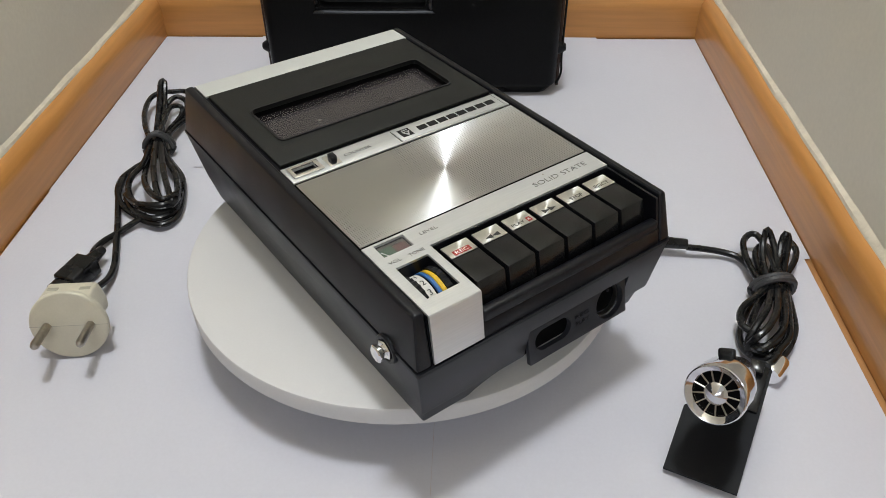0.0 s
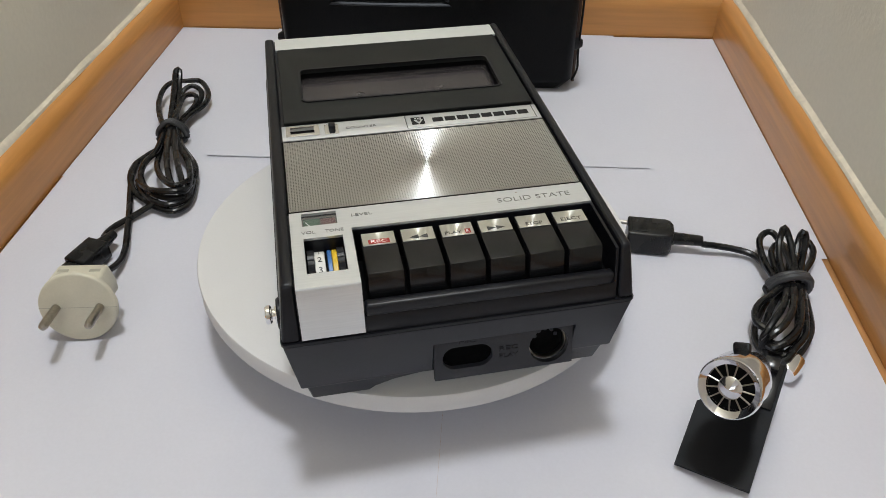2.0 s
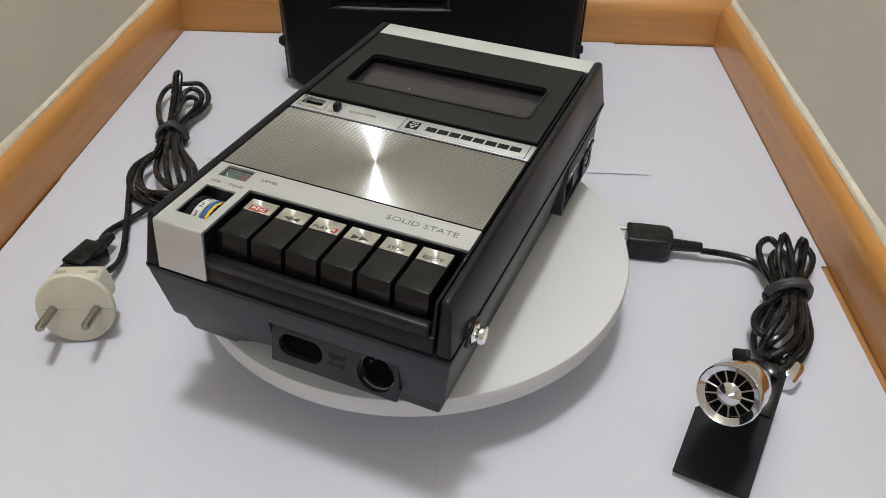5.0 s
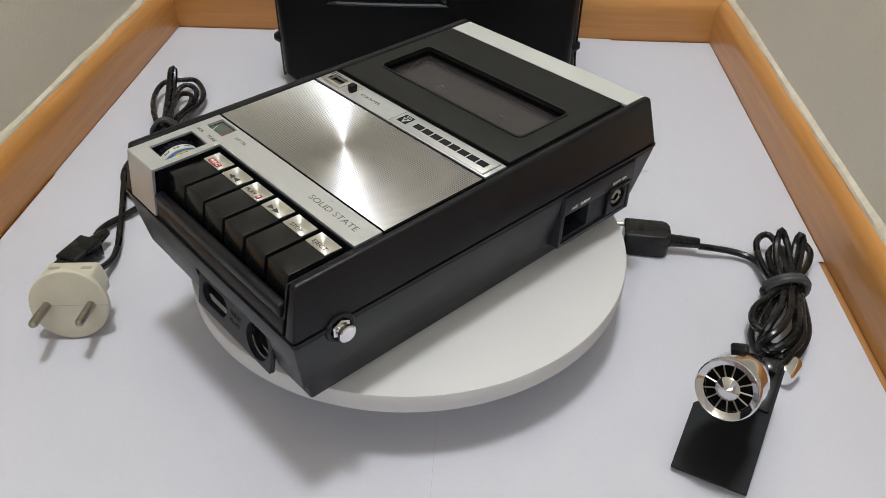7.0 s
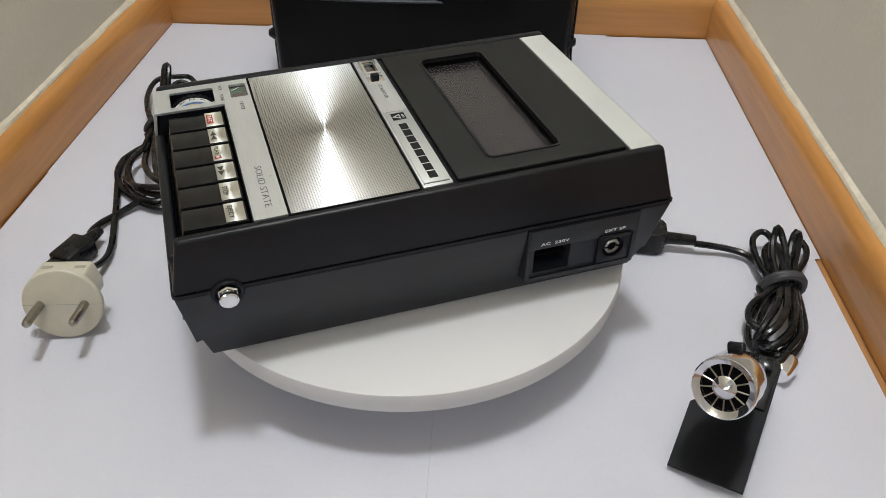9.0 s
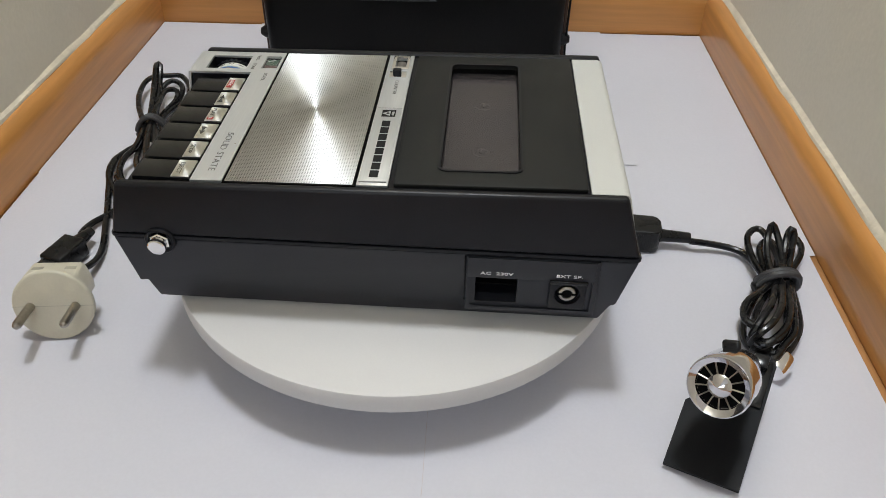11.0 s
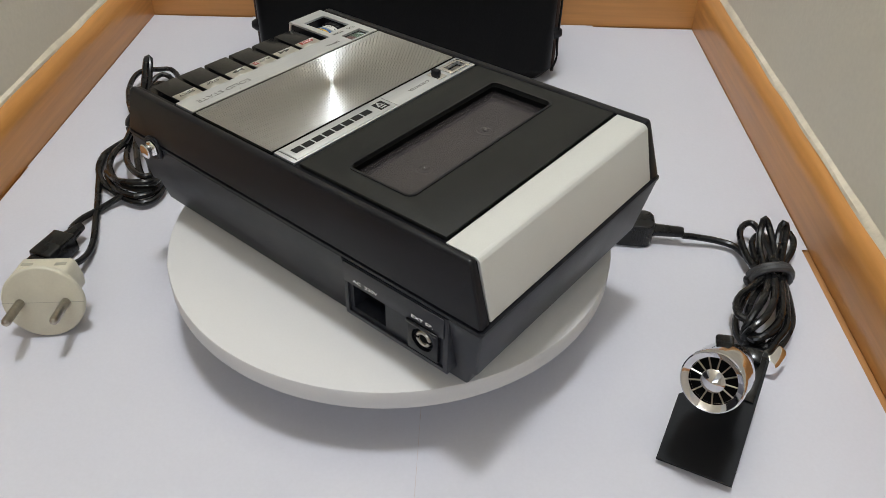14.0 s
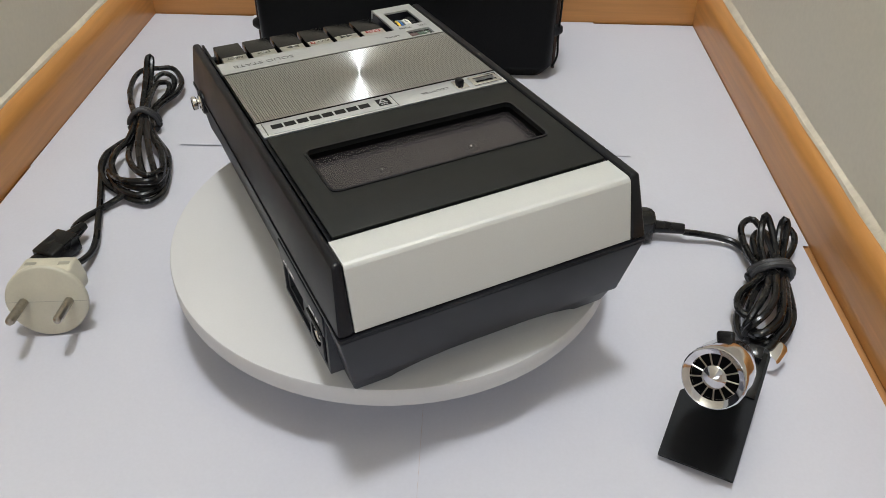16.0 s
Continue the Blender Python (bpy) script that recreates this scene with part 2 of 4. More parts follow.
def tube(bm, pts, r, seg=10, closed=False, flat=1.0, step=2.2):
    path = smooth_path(pts, step, closed)
    n = len(path)
    up = Vector((0, 0, 1))
    rings = []
    side = None
    for i, q in enumerate(path):
        d = path[(i + 1) % n] - path[i - 1] if closed else path[min(i + 1, n - 1)] - path[max(i - 1, 0)]
        d.normalize()
        s = d.cross(up)
        if s.length < 0.15:
            s = side if side else Vector((1, 0, 0))
        s.normalize()
        side = s
        w = s.cross(d)
        rings.append([bm.verts.new(q + s * (r * flat * math.cos(a)) + w * (r * math.sin(a))) for a in [2 * math.pi * k / seg for k in range(seg)]])
    fs = []
    for i in range(n if closed else n - 1):
        a, b = rings[i], rings[(i + 1) % n]
        for k in range(seg):
            fs.append(bm.faces.new((a[k], a[(k + 1) % seg], b[(k + 1) % seg], b[k])))
    if not closed:
        fs += [bm.faces.new(rings[0][::-1]), bm.faces.new(rings[-1])]
    bmesh.ops.recalc_face_normals(bm, faces=fs)
    return bm


WEDGE = [0.0]     # rise of the recorder's deck towards its rear, while it is being built


def rise(x, y, z):
    return z + (WEDGE[0] * (y - 0.15 * x) - 0.7) * min(1.0, max(0.0, (z - 38.7) / 23.3))


def to_mesh(bm, name, mat, smooth=35, origin=(0, 0, 0)):
    if WEDGE[0]:
        for v in bm.verts:
            v.co.z = rise(*v.co)
    bmesh.ops.translate(bm, verts=bm.verts, vec=-Vector(origin))
    bmesh.ops.scale(bm, verts=bm.verts, vec=(0.001, 0.001, 0.001))
    me = bpy.data.meshes.new(name)
    bm.to_mesh(me)
    bm.free()
    me.materials.append(mat)
    if smooth:
        me.polygons.foreach_set("use_smooth", [True] * len(me.polygons))
        me.set_sharp_from_angle(angle=radians(smooth))
    return me


def part(name, bm, mat, parent, label="", smooth=35, origin=(0, 0, 0), turn=None, kind=""):
    """Links a bmesh built in millimetres as one mesh object under a thing or a part."""
    if any(origin):
        origin = (origin[0], origin[1], rise(*origin))
    ob = new(name, to_mesh(bm, name, mat, smooth, origin))
    ob.parent = parent
    ob.location = Vector(origin) * 0.001
    if parent is not None and parent.type == "MESH":
        ob.location = Vector(origin) * 0.001 - Vector(parent.get("origin_mm", (0, 0, 0))) * 0.001
    if any(origin):
        ob["origin_mm"] = origin
    tagged(ob, label, kind=kind)
    return ob


def cut(bm, cutters):
    """The bmesh with the cutter bmeshes taken out of it."""
    def temp(b):
        me = bpy.data.meshes.new("temp")
        b.to_mesh(me)
        b.free()
        return new("temp", me)
    ob = temp(bm)
    cs = [temp(c) for c in cutters]
    for c in cs:
        md = ob.modifiers.new("cut", "BOOLEAN")
        md.operation, md.object, md.solver = "DIFFERENCE", c, "EXACT"
    dg = bpy.context.evaluated_depsgraph_get()
    me = bpy.data.meshes.new_from_object(ob.evaluated_get(dg))
    res = bmesh.new()
    res.from_mesh(me)
    for o in (ob, *cs):
        old = o.data
        bpy.data.objects.remove(o)
        bpy.data.meshes.remove(old)
    bpy.data.meshes.remove(me)
    return res


def lettering(text, size, width, m, depth=0.12, thin=0.0):
    """Raised letters in the built-in font: capital height and total width in millimetres, laid out round m's origin in its xy plane."""
    cu = bpy.data.curves.new("text", "FONT")
    cu.body, cu.size, cu.extrude, cu.align_x, cu.align_y = text, size / 0.7, depth, "CENTER", "CENTER"
    cu.resolution_u = 3
    cu.offset = -thin * size
    ob = new("temp", cu)
    bpy.context.view_layer.update()
    me = bpy.data.meshes.new_from_object(ob.evaluated_get(bpy.context.evaluated_depsgraph_get()))
    bm = bmesh.new()
    bm.from_mesh(me)
    bpy.data.objects.remove(ob)
    bpy.data.curves.remove(cu)
    bpy.data.meshes.remove(me)
    xs = [v.co.x for v in bm.verts]
    ys = [v.co.y for v in bm.verts]
    cx, cy = (min(xs) + max(xs)) / 2, (min(ys) + max(ys)) / 2
    k = width / (max(xs) - min(xs)) if width else 1
    for v in bm.verts:
        v.co = m @ Vector(((v.co.x - cx) * k, v.co.y - cy, v.co.z))
    return bm


def empty(name, loc=(0, 0, 0), rz=0.0):
    ob = new(name)
    ob.empty_display_size = 0.02
    ob.location = [c * 0.001 for c in loc]
    ob.rotation_euler = (0, 0, radians(rz))
    return ob


# ---- the alcove: turned a little against the camera's first line ----
ROOM = pose(0, 0, 0, 0, 0, -6.2)
LEFT, RIGHT, BACK = -224.5, 212.5, 322.0     # faces of the skirting, mm


def setting(name, bm, mat, label, category, smooth=30):
    ob = new(name, to_mesh(bm, name, mat, smooth))
    ob.matrix_world = ROOM
    return tagged(ob, label, category, kind="structure")


def run_board(prof, axis, a0, a1, rough, seed, step=9.0):
    """A moulding drawn along x or y whose upper edge wavers a little, as worn boards and paint do."""
    bm = bmesh.new()
    n = int((a1 - a0) / step) + 1
    top = max(z for _, z in prof)
    rings = []
    for i in range(n + 1):
        a = a0 + (a1 - a0) * i / n
        ring = []
        for k, (d, z) in enumerate(prof):
            w = rough * max(0.0, (z / top - 0.45) / 0.55)
            dz = w * noise.noise(Vector((a * 0.022 + seed, k * 0.35, seed)))
            dd = w * noise.noise(Vector((a * 0.022 - seed, k * 0.35, seed + 40)))
            ring.append(bm.verts.new((d + dd, a, z + dz) if axis == "y" else (a, d + dd, z + dz)))
        rings.append(ring)
    m = len(prof)
    for p, q in zip(rings, rings[1:]):
        for k in range(m):
            bm.faces.new((p[k], p[(k + 1) % m], q[(k + 1) % m], q[k]))
    bm.faces.new(rings[0][::-1])
    bm.faces.new(rings[-1])
    bmesh.ops.recalc_face_normals(bm, faces=bm.faces[:])
    return bm


def build_room():
    bm = box(bmesh.new(), -1600, 1600, -2600, 420, -40, -0.5)
    setting("floor", bm, BOARD, "brown wooden floor under the paper sheets", "floor")
    bm = box(bmesh.new(), -1600, 1600, -2600, 420, 2300, 2340)
    setting("ceiling", bm, CEIL, "plain white painted ceiling", "ceiling")
    setting("wall_west", box(bmesh.new(), LEFT - 120, LEFT - 9, -600, BACK + 9, -0.5, 2300), WALL, "greige painted plaster wall above the skirting", "wall")
    setting("wall_east", box(bmesh.new(), RIGHT + 9, RIGHT + 120, -600, BACK + 9, -0.5, 2300), WALL, "greige painted plaster wall above the skirting", "wall")
    setting("wall_north", box(bmesh.new(), LEFT - 120, RIGHT + 120, BACK + 9, BACK + 98, -0.5, 2300), WALL, "greige painted plaster end wall", "wall")
    setting("wall_south", cut(box(bmesh.new(), -1600, 1600, -2600, -2500, -0.5, 2300), [box(bmesh.new(), -1080, 80, -2700, -2400, 920, 2080)]), WALL,
            "painted wall with a window, behind", "wall")
    win = setting("window_1", cut(box(bmesh.new(), -1080, 80, -2570, -2530, 920, 2080, 2), [box(bmesh.new(), -1030, -520, -2700, -2400, 970, 2030), box(bmesh.new(), -480, 30, -2700, -2400, 970, 2030)]), CEIL,
                  "white painted two-pane window", "window")
    for x0, x1 in ((-1030, -520), (-480, 30)):
        part("pane", box(bmesh.new(), x0, x1, -2553, -2547, 970, 2030), CLEAR, win).visible_shadow = False
    setting("wall_room_west", box(bmesh.new(), -1600, -1500, -2500, -600, -0.5, 2300), WALL, "plain painted room wall", "wall")
    setting("wall_room_east", box(bmesh.new(), 1500, 1600, -2500, -600, -0.5, 2300), WALL, "plain painted room wall", "wall")
    setting("wall_return_west", box(bmesh.new(), -1600, LEFT - 120, -600, -500, -0.5, 2300), WALL, "plain painted wall return", "wall")
    setting("wall_return_east", box(bmesh.new(), RIGHT + 120, 1600, -600, -500, -0.5, 2300), WALL, "plain painted wall return", "wall")
    # skirting: flat face, rounded shoulder, slightly uneven, with a rough paint bead along the wall
    prof = [(0, 0.3), (0, 12), (0, 25), (0.5, 28), (1.9, 31.2), (4.0, 33.8), (6.4, 35.7), (9, 36.4), (9, 0.3)]
    setting("skirting_west", run_board([(LEFT - d, z) for d, z in prof], "y", -600, BACK - 0.05, 0.35, 1.0), PINE,
            "varnished orange pine skirting board with rounded top", "skirting")
    setting("skirting_east", run_board([(RIGHT + d, z) for d, z in prof], "y", -600, BACK - 0.05, 0.35, 5.0), PINE,
            "varnished orange pine skirting board with rounded top", "skirting")
    setting("skirting_north", run_board([(BACK + d, z) for d, z in prof], "x", LEFT - 9, RIGHT + 9, 0.35, 9.0), PINE_BACK,
            "varnished orange pine skirting board across the end wall", "skirting")
    setting("bead_west", run_board([(LEFT - 9.2, 35.6), (LEFT - 6.4, 35.6), (LEFT - 7.0, 37.3), (LEFT - 8.2, 38.4), (LEFT - 9.2, 39.6)], "y", -600, BACK, 0.9, 13.0, 5), BEAD,
            "rough pale paint bead along the top of the skirting", "trim")
    setting("bead_east", run_board([(RIGHT + 9.2, 35.6), (RIGHT + 6.4, 35.6), (RIGHT + 7.0, 37.3), (RIGHT + 8.2, 38.4), (RIGHT + 9.2, 39.6)], "y", -600, BACK, 0.9, 17.0, 5), BEAD,
            "rough pale paint bead along the top of the skirting", "trim")


def build_ceiling_light():
    ob = empty("ceiling_light", (0, -35, 2300))
    part("housing", box(bmesh.new(), -135, 135, -135, 135, -60, -1, 6), CEIL, ob)
    part("diffuser", box(bmesh.new(), -120, 120, -120, 120, -70, -61, 3), GLOW, ob, "glowing opal diffuser")
    tagged(ob, "square white ceiling light with opal diffuser, lit", "ceiling light")


def sheet(u0, u1, v0, v1, z, tilt=0.0, lift=0.0, label="plain white paper sheet lying on the floor"):
    """A paper sheet in alcove coordinates, slightly wavy, with real thickness."""
    bm = bmesh.new()
    nx, ny = 22, 18
    cx, cy = (u0 + u1) / 2, (v0 + v1) / 2
    ca, sa = math.cos(radians(tilt)), math.sin(radians(tilt))
    grid = {}
    for k, dz in ((0, 0.0), (1, 0.12)):
        for i in range(nx + 1):
            for j in range(ny + 1):
                x, y = u0 + (u1 - u0) * i / nx - cx, v0 + (v1 - v0) * j / ny - cy
                w = 0.5 + 0.5 * noise.noise(Vector((x * 0.012 + u0, y * 0.012 + v0, 3.1)))
                e = min(j, 3) / 3
                grid[i, j, k] = bm.verts.new((cx + x * ca - y * sa, cy + x * sa + y * ca, z + dz + 0.25 * w + lift * (1 - e) ** 2))
    for i in range(nx):
        for j in range(ny):
            bm.faces.new((grid[i, j, 1], grid[i + 1, j, 1], grid[i + 1, j + 1, 1], grid[i, j + 1, 1]))
            bm.faces.new((grid[i, j, 0], grid[i, j + 1, 0], grid[i + 1, j + 1, 0], grid[i + 1, j, 0]))
    for i in range(nx):
        bm.faces.new((grid[i, 0, 0], grid[i + 1, 0, 0], grid[i + 1, 0, 1], grid[i, 0, 1]))
        bm.faces.new((grid[i + 1, ny, 0], grid[i, ny, 0], grid[i, ny, 1], grid[i + 1, ny, 1]))
    for j in range(ny):
        bm.faces.new((grid[0, j + 1, 0], grid[0, j, 0], grid[0, j, 1], grid[0, j + 1, 1]))
        bm.faces.new((grid[nx, j, 0], grid[nx, j + 1, 0], grid[nx, j + 1, 1], grid[nx, j, 1]))
    ob = new("paper_sheet", to_mesh(bm, "paper_sheet", PAPER, 40))
    ob.matrix_world = ROOM
    return tagged(ob, label, "paper", "paper sheets on the floor")


def build_papers():
    sheet(-224.0, 19.6, 92, 320.5, 0.42)
    sheet(20, 212.0, 37, 319.5, 0.46)
    sheet(-143.0, 132.5, 119.5, 321.3, 0.86, lift=0.35, label="white paper sheet with its front edge lifting slightly")
    sheet(-222.8, 17.35, -190, 100, 0.9)
    sheet(17.42, 208.4, -190, 60, 1.0)
    sheet(-222.8, 208.0, -480, -180, 1.75)


# ---- turntable ----
DISC_TOP = 35.1


def build_turntable():
    ob = empty("turntable_disc", (0, 0, 0))
    part("disc_plate", lathe(bmesh.new(), [(0.01, DISC_TOP - 9.8), (98.6, DISC_TOP - 9.8), (99.7, DISC_TOP - 9.1), (100, DISC_TOP - 8.3), (100, DISC_TOP - 1.0),
                                           (99.7, DISC_TOP - 0.25), (99.0, DISC_TOP), (0.01, DISC_TOP)], seg=128), DISC, ob)
    part("hub", lathe(bmesh.new(), [(0.01, 20), (30, 20), (30, DISC_TOP - 9.9), (0.01, DISC_TOP - 9.9)], seg=48), MOTOR, ob)
    tagged(ob, "round matt white turntable disc, slowly turning", "turntable")
    base = empty("motor_stand", (0, 0, 0))
    part("housing", lathe(bmesh.new(), [(0.01, 1.9), (61, 1.9), (62, 3), (60, 18), (58, 19.9), (0.01, 19.9)], seg=64), MOTOR, base)
    tagged(base, "low round white motor base under the turntable disc", "motor stand")
    return ob


# ---- cassette recorder: own frame, x across, y to its rear, z up from the disc ----
TOP = 62.0      # level of the deck plates
SEAM = 37.0     # joint of the upper and lower shell


def half_width(z):
    if z >= 11.6:
        return 61.3 - (SEAM - min(z, SEAM)) * 0.135
    return 56.4 - (11.6 - z) * 0.22


def build_recorder():
    rec = empty("cassette_recorder", (0, 0, DISC_TOP))
    WEDGE[0] = 0.0205
    tagged(rec, "black and silver portable cassette recorder with six piano keys", "cassette recorder")

    # lower shell: tapered, stepped at both ends, sockets let in
    prof = [(-101.3, SEAM), (-97.7, 12.2), (-95.6, 11.5), (-93.2, 1.6), (86.2, 1.6), (89.6, 10.6), (91.6, 11.4), (95.9, SEAM)]
    bm = prism(bmesh.new(), prof, "x", -1, 1, widen=lambda c: (c[0] * half_width(c[2]), c[1], c[2]))
    bmesh.ops.bevel(bm, geom=bm.edges[:], offset=0.9, segments=3, profile=0.5, affect="EDGES")
    arch = prism(bmesh.new(), [(-36, 0), (-31, 4.5), (-24, 7.6), (-14, 9.6), (30, 9.6), (36, 7.0), (40, 0)], "y", -110, -84)
    arch_rear = prism(bmesh.new(), [(-44, 0), (-38, 4.0), (-28, 7.0), (-14, 8.8), (14, 8.8), (28, 7.0), (38, 4.0), (44, 0)], "y", 80, 110)
    cutters = [box(bmesh.new(), 55.0, 70, 31.6, 82.1, 9.7, 40.0),           # side socket bay
               box(bmesh.new(), 40, 60, 36.0, 52.1, 13.6, 26.2),           # mains inlet
               box(bmesh.new(), -10.4, 41.9, -110, -90.5, 10.0, 27.5),     # front socket bay
               arch_rear, arch]                                            # hollows under both ends
    lower = part("lower_shell", cut(bm, cutters), GREY, rec, "dark grey tapered lower shell", 30)
    # front socket plate, leaning with the shell
    plate_m = Matrix.Translation((15.7, -98.9, 18.9)) @ Matrix.Rotation(radians(-12.5), 4, "X")

    def leaning(bm):
        bmesh.ops.transform(bm, matrix=plate_m, verts=bm.verts)
        return bm
    pl = box(bmesh.new(), -25.9, 25.9, -1.1, 1.2, -8.8, 8.8, 0.35)
    holes = []
    b2 = bmesh.new()
    pts = [(-13.6 + 4.6 * math.cos(radians(a)) - 4.6, 0 + 4.6 * math.sin(radians(a))) for a in range(90, 271, 15)]
    pts += [(-13.6 + 4.6 * math.cos(radians(a)) + 4.6, 0 + 4.6 * math.sin(radians(a))) for a in range(-90, 91, 15)]
    prism(b2, pts, "y", -6, 6)
    holes.append(b2)
    holes.append(prism(bmesh.new(), [(16.8 + 7.4 * math.cos(radians(a)), 7.4 * math.sin(radians(a))) for a in range(0, 360, 10)], "y", -6, 6))
    fp = part("front_socket_plate", leaning(cut(pl, holes)), GREY, rec, "dark grey plate with oval and round sockets", 30)
    # black sheet behind the two holes, putting their inner darkness into the colour
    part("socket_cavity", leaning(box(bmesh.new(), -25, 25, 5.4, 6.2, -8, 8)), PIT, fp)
    # round socket with five pins
    bm = lathe(bmesh.new(), [(6.75, 0), (7.3, 0), (7.3, 2.0), (6.75, 2.0)], Matrix.Translation((16.8, 3.6, 0)) @ Matrix.Rotation(radians(90), 4, "X"), 36)
    part("socket_ring", leaning(bm), STEEL, fp, "thin metal rim of the round socket")
    bm = bmesh.new()
    lathe(bm, [(0.01, -3), (6.4, -3), (6.4, 0.6), (0.01, 0.6)], Matrix.Translation((16.8, 4.6, 0)) @ Matrix.Rotation(radians(90), 4, "X"), 32)
    core = part("socket_insert", leaning(bm), PIT, fp)
    for k in range(5):
        a = radians(20 + k * 35)
        bm = lathe(bmesh.new(), [(0.01, 0), (0.75, 0), (0.75, 0.5), (0.01, 0.5)], Matrix.Translation((16.8 + 4.2 * math.cos(a), 3.95, 4.2 * math.sin(a))) @ Matrix.Rotation(radians(90), 4, "X"), 10)
        part("contact", leaning(bm), GREY, core)
    for txt, dz in (("REC", 1.6), ("PLAY", -1.6)):
        part("print", lettering(txt, 1.7, 7.0, plate_m @ Matrix.Translation((1.6, -1.18, dz)) @ Matrix.Rotation(radians(90), 4, "X"), 0.1), BLACK, fp)
    part("print", lettering("MIC", 1.3, 6.0, plate_m @ Matrix.Translation((-13.6, -1.18, 6.6)) @ Matrix.Rotation(radians(90), 4, "X"), 0.1), BLACK, fp)

    # side socket bay on the right: an upright box that stands out of the leaning shell
    def jack_round(r, x0, x1):
        return prism(bmesh.new(), [(71.2 + r * math.cos(radians(q)), 20.3 + r * math.sin(radians(q))) for q in range(0, 360, 12)], "x", x0, x1)
    bay = part("side_socket_plate", cut(box(bmesh.new(), 50.0, 61.3, 32.3, 82.4, 9.7, 36.4, 0.4),
               [box(bmesh.new(), 60.2, 70, 34.2, 80.3, 11.8, 26.7), box(bmesh.new(), 40, 70, 36.0, 52.1, 13.6, 26.2), jack_round(4.6, 40, 70)]),
               GREY, rec, "dark grey bay with mains inlet and loudspeaker socket", 30)
    # inlet lined near-black and its pins dark grey: the shade inside is coloured in
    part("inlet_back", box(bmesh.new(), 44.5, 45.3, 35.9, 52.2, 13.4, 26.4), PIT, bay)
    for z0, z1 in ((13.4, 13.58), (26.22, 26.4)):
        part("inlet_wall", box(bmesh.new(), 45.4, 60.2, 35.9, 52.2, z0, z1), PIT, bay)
    for yy in (39.6, 48.4):
        part("inlet_pin", lathe(bmesh.new(), [(0.01, 0), (1.1, 0), (1.1, 7), (0.01, 8)], Matrix.Translation((45.2, yy, 21)) @ Matrix.Rotation(radians(90), 4, "Y"), 12), GREY, bay)
    part("inlet_divider", box(bmesh.new(), 45.4, 56.5, 36.2, 51.9, 19.0, 19.9, 0.2), PIT, bay)
    # printed band over the sockets, proud of the bay
    part("bay_band", prism(bmesh.new(), [(61.32, 26.8), (61.85, 26.8), (62.0, 36.2), (61.32, 36.2)], "y", 33.0, 80.8, 0.15), GREY, bay, "printed band over the sockets")
    part("jack_mount", cut(box(bmesh.new(), 60.22, 61.9, 64.2, 78.3, 12.9, 26.6, 0.5), [jack_round(4.9, 50, 70)]), BLACK, bay)
    part("jack_hood", box(bmesh.new(), 61.3, 62.8, 64.0, 78.5, 25.8, 27.4, 0.5), KEYMAT, bay, "glossy black lip over the socket")
    bm = lathe(bmesh.new(), [(1.9, -3), (1.9, 0.4), (2.2, 0.9), (3.1, 1.0), (3.5, 0.6), (3.5, -3)], Matrix.Translation((60.6, 71.2, 20.3)) @ Matrix.Rotation(radians(90), 4, "Y"), 32)
    nut = part("jack_nut", bm, STEEL, bay, "ring of bare nickel round the jack hole")
    # slots are black blocks on the nut, their shade put into the colour
    for q in (90, 270):
        part("nut_slot", box(bmesh.new(), 61.3, 61.72, 71.2 + 2.75 * math.sin(radians(q)) - 0.85, 71.2 + 2.75 * math.sin(radians(q)) + 0.85, 19.95, 20.65), PIT, nut)
    # solid black disc: the darkness of the hole is in its colour
    part("jack_hole", lathe(bmesh.new(), [(0.01, 0), (1.88, 0), (1.88, 0.4), (0.01, 0.4)], Matrix.Translation((60.7, 71.2, 20.3)) @ Matrix.Rotation(radians(90), 4, "Y"), 20), PIT, bay)
    side_m = Matrix.Rotation(radians(90), 4, "Z") @ Matrix.Rotation(radians(90), 4, "X")
    part("print", lettering("AC  230V", 1.4, 12.4, Matrix.Translation((61.93, 43.9, 29.2)) @ Matrix.Rotation(radians(1.2), 4, "Y") @ side_m, 0.12), WHITEINK, bay)
    part("print", lettering("EXT SP.", 1.4, 9.8, Matrix.Translation((61.93, 71.2, 29.5)) @ Matrix.Rotation(radians(1.2), 4, "Y") @ side_m, 0.12), WHITEINK, bay)

    # seam bead round the joint
    part("seam_groove", rounded(-60.9, 60.9, -101.0, 95.6, 1.6, SEAM - 0.3, SEAM + 0.75), PIT, rec)
    bm = rounded(-61.8, 61.8, -101.9, 96.5, 1.8, SEAM + 0.75, SEAM + 1.95)
    part("seam_bead", bm, BLACK, rec)

    # upper shell sides: leaning cheeks
    for s in (-1, 1):
        bm = bmesh.new()
        prism(bm, [(-101.4, SEAM + 2.0), (-96.8, TOP + 0.7), (88.3, TOP + 0.7), (95.9, SEAM + 2.0)], "x", 0, 1,
              widen=lambda c: (s * ((61.5 if c[2] < 50 else 59.2) if c[0] > 0.5 else (55.7 if s > 0 else 55.0)), c[1], c[2]))
        bmesh.ops.bevel(bm, geom=bm.edges[:], offset=1.5, segments=3, profile=0.55, affect="EDGES")
        notch = lathe(bmesh.new(), [(0.01, -6), (5.95, -6), (5.95, 14), (0.01, 14)], Matrix.Translation((s * 59, -83.2, 36.6)) @ Matrix.Rotation(radians(90 * s), 4, "Y"), 28)
        part("side_cheek", cut(bm, [notch]), BLACK, rec, "black leaning side of the upper shell", 30)
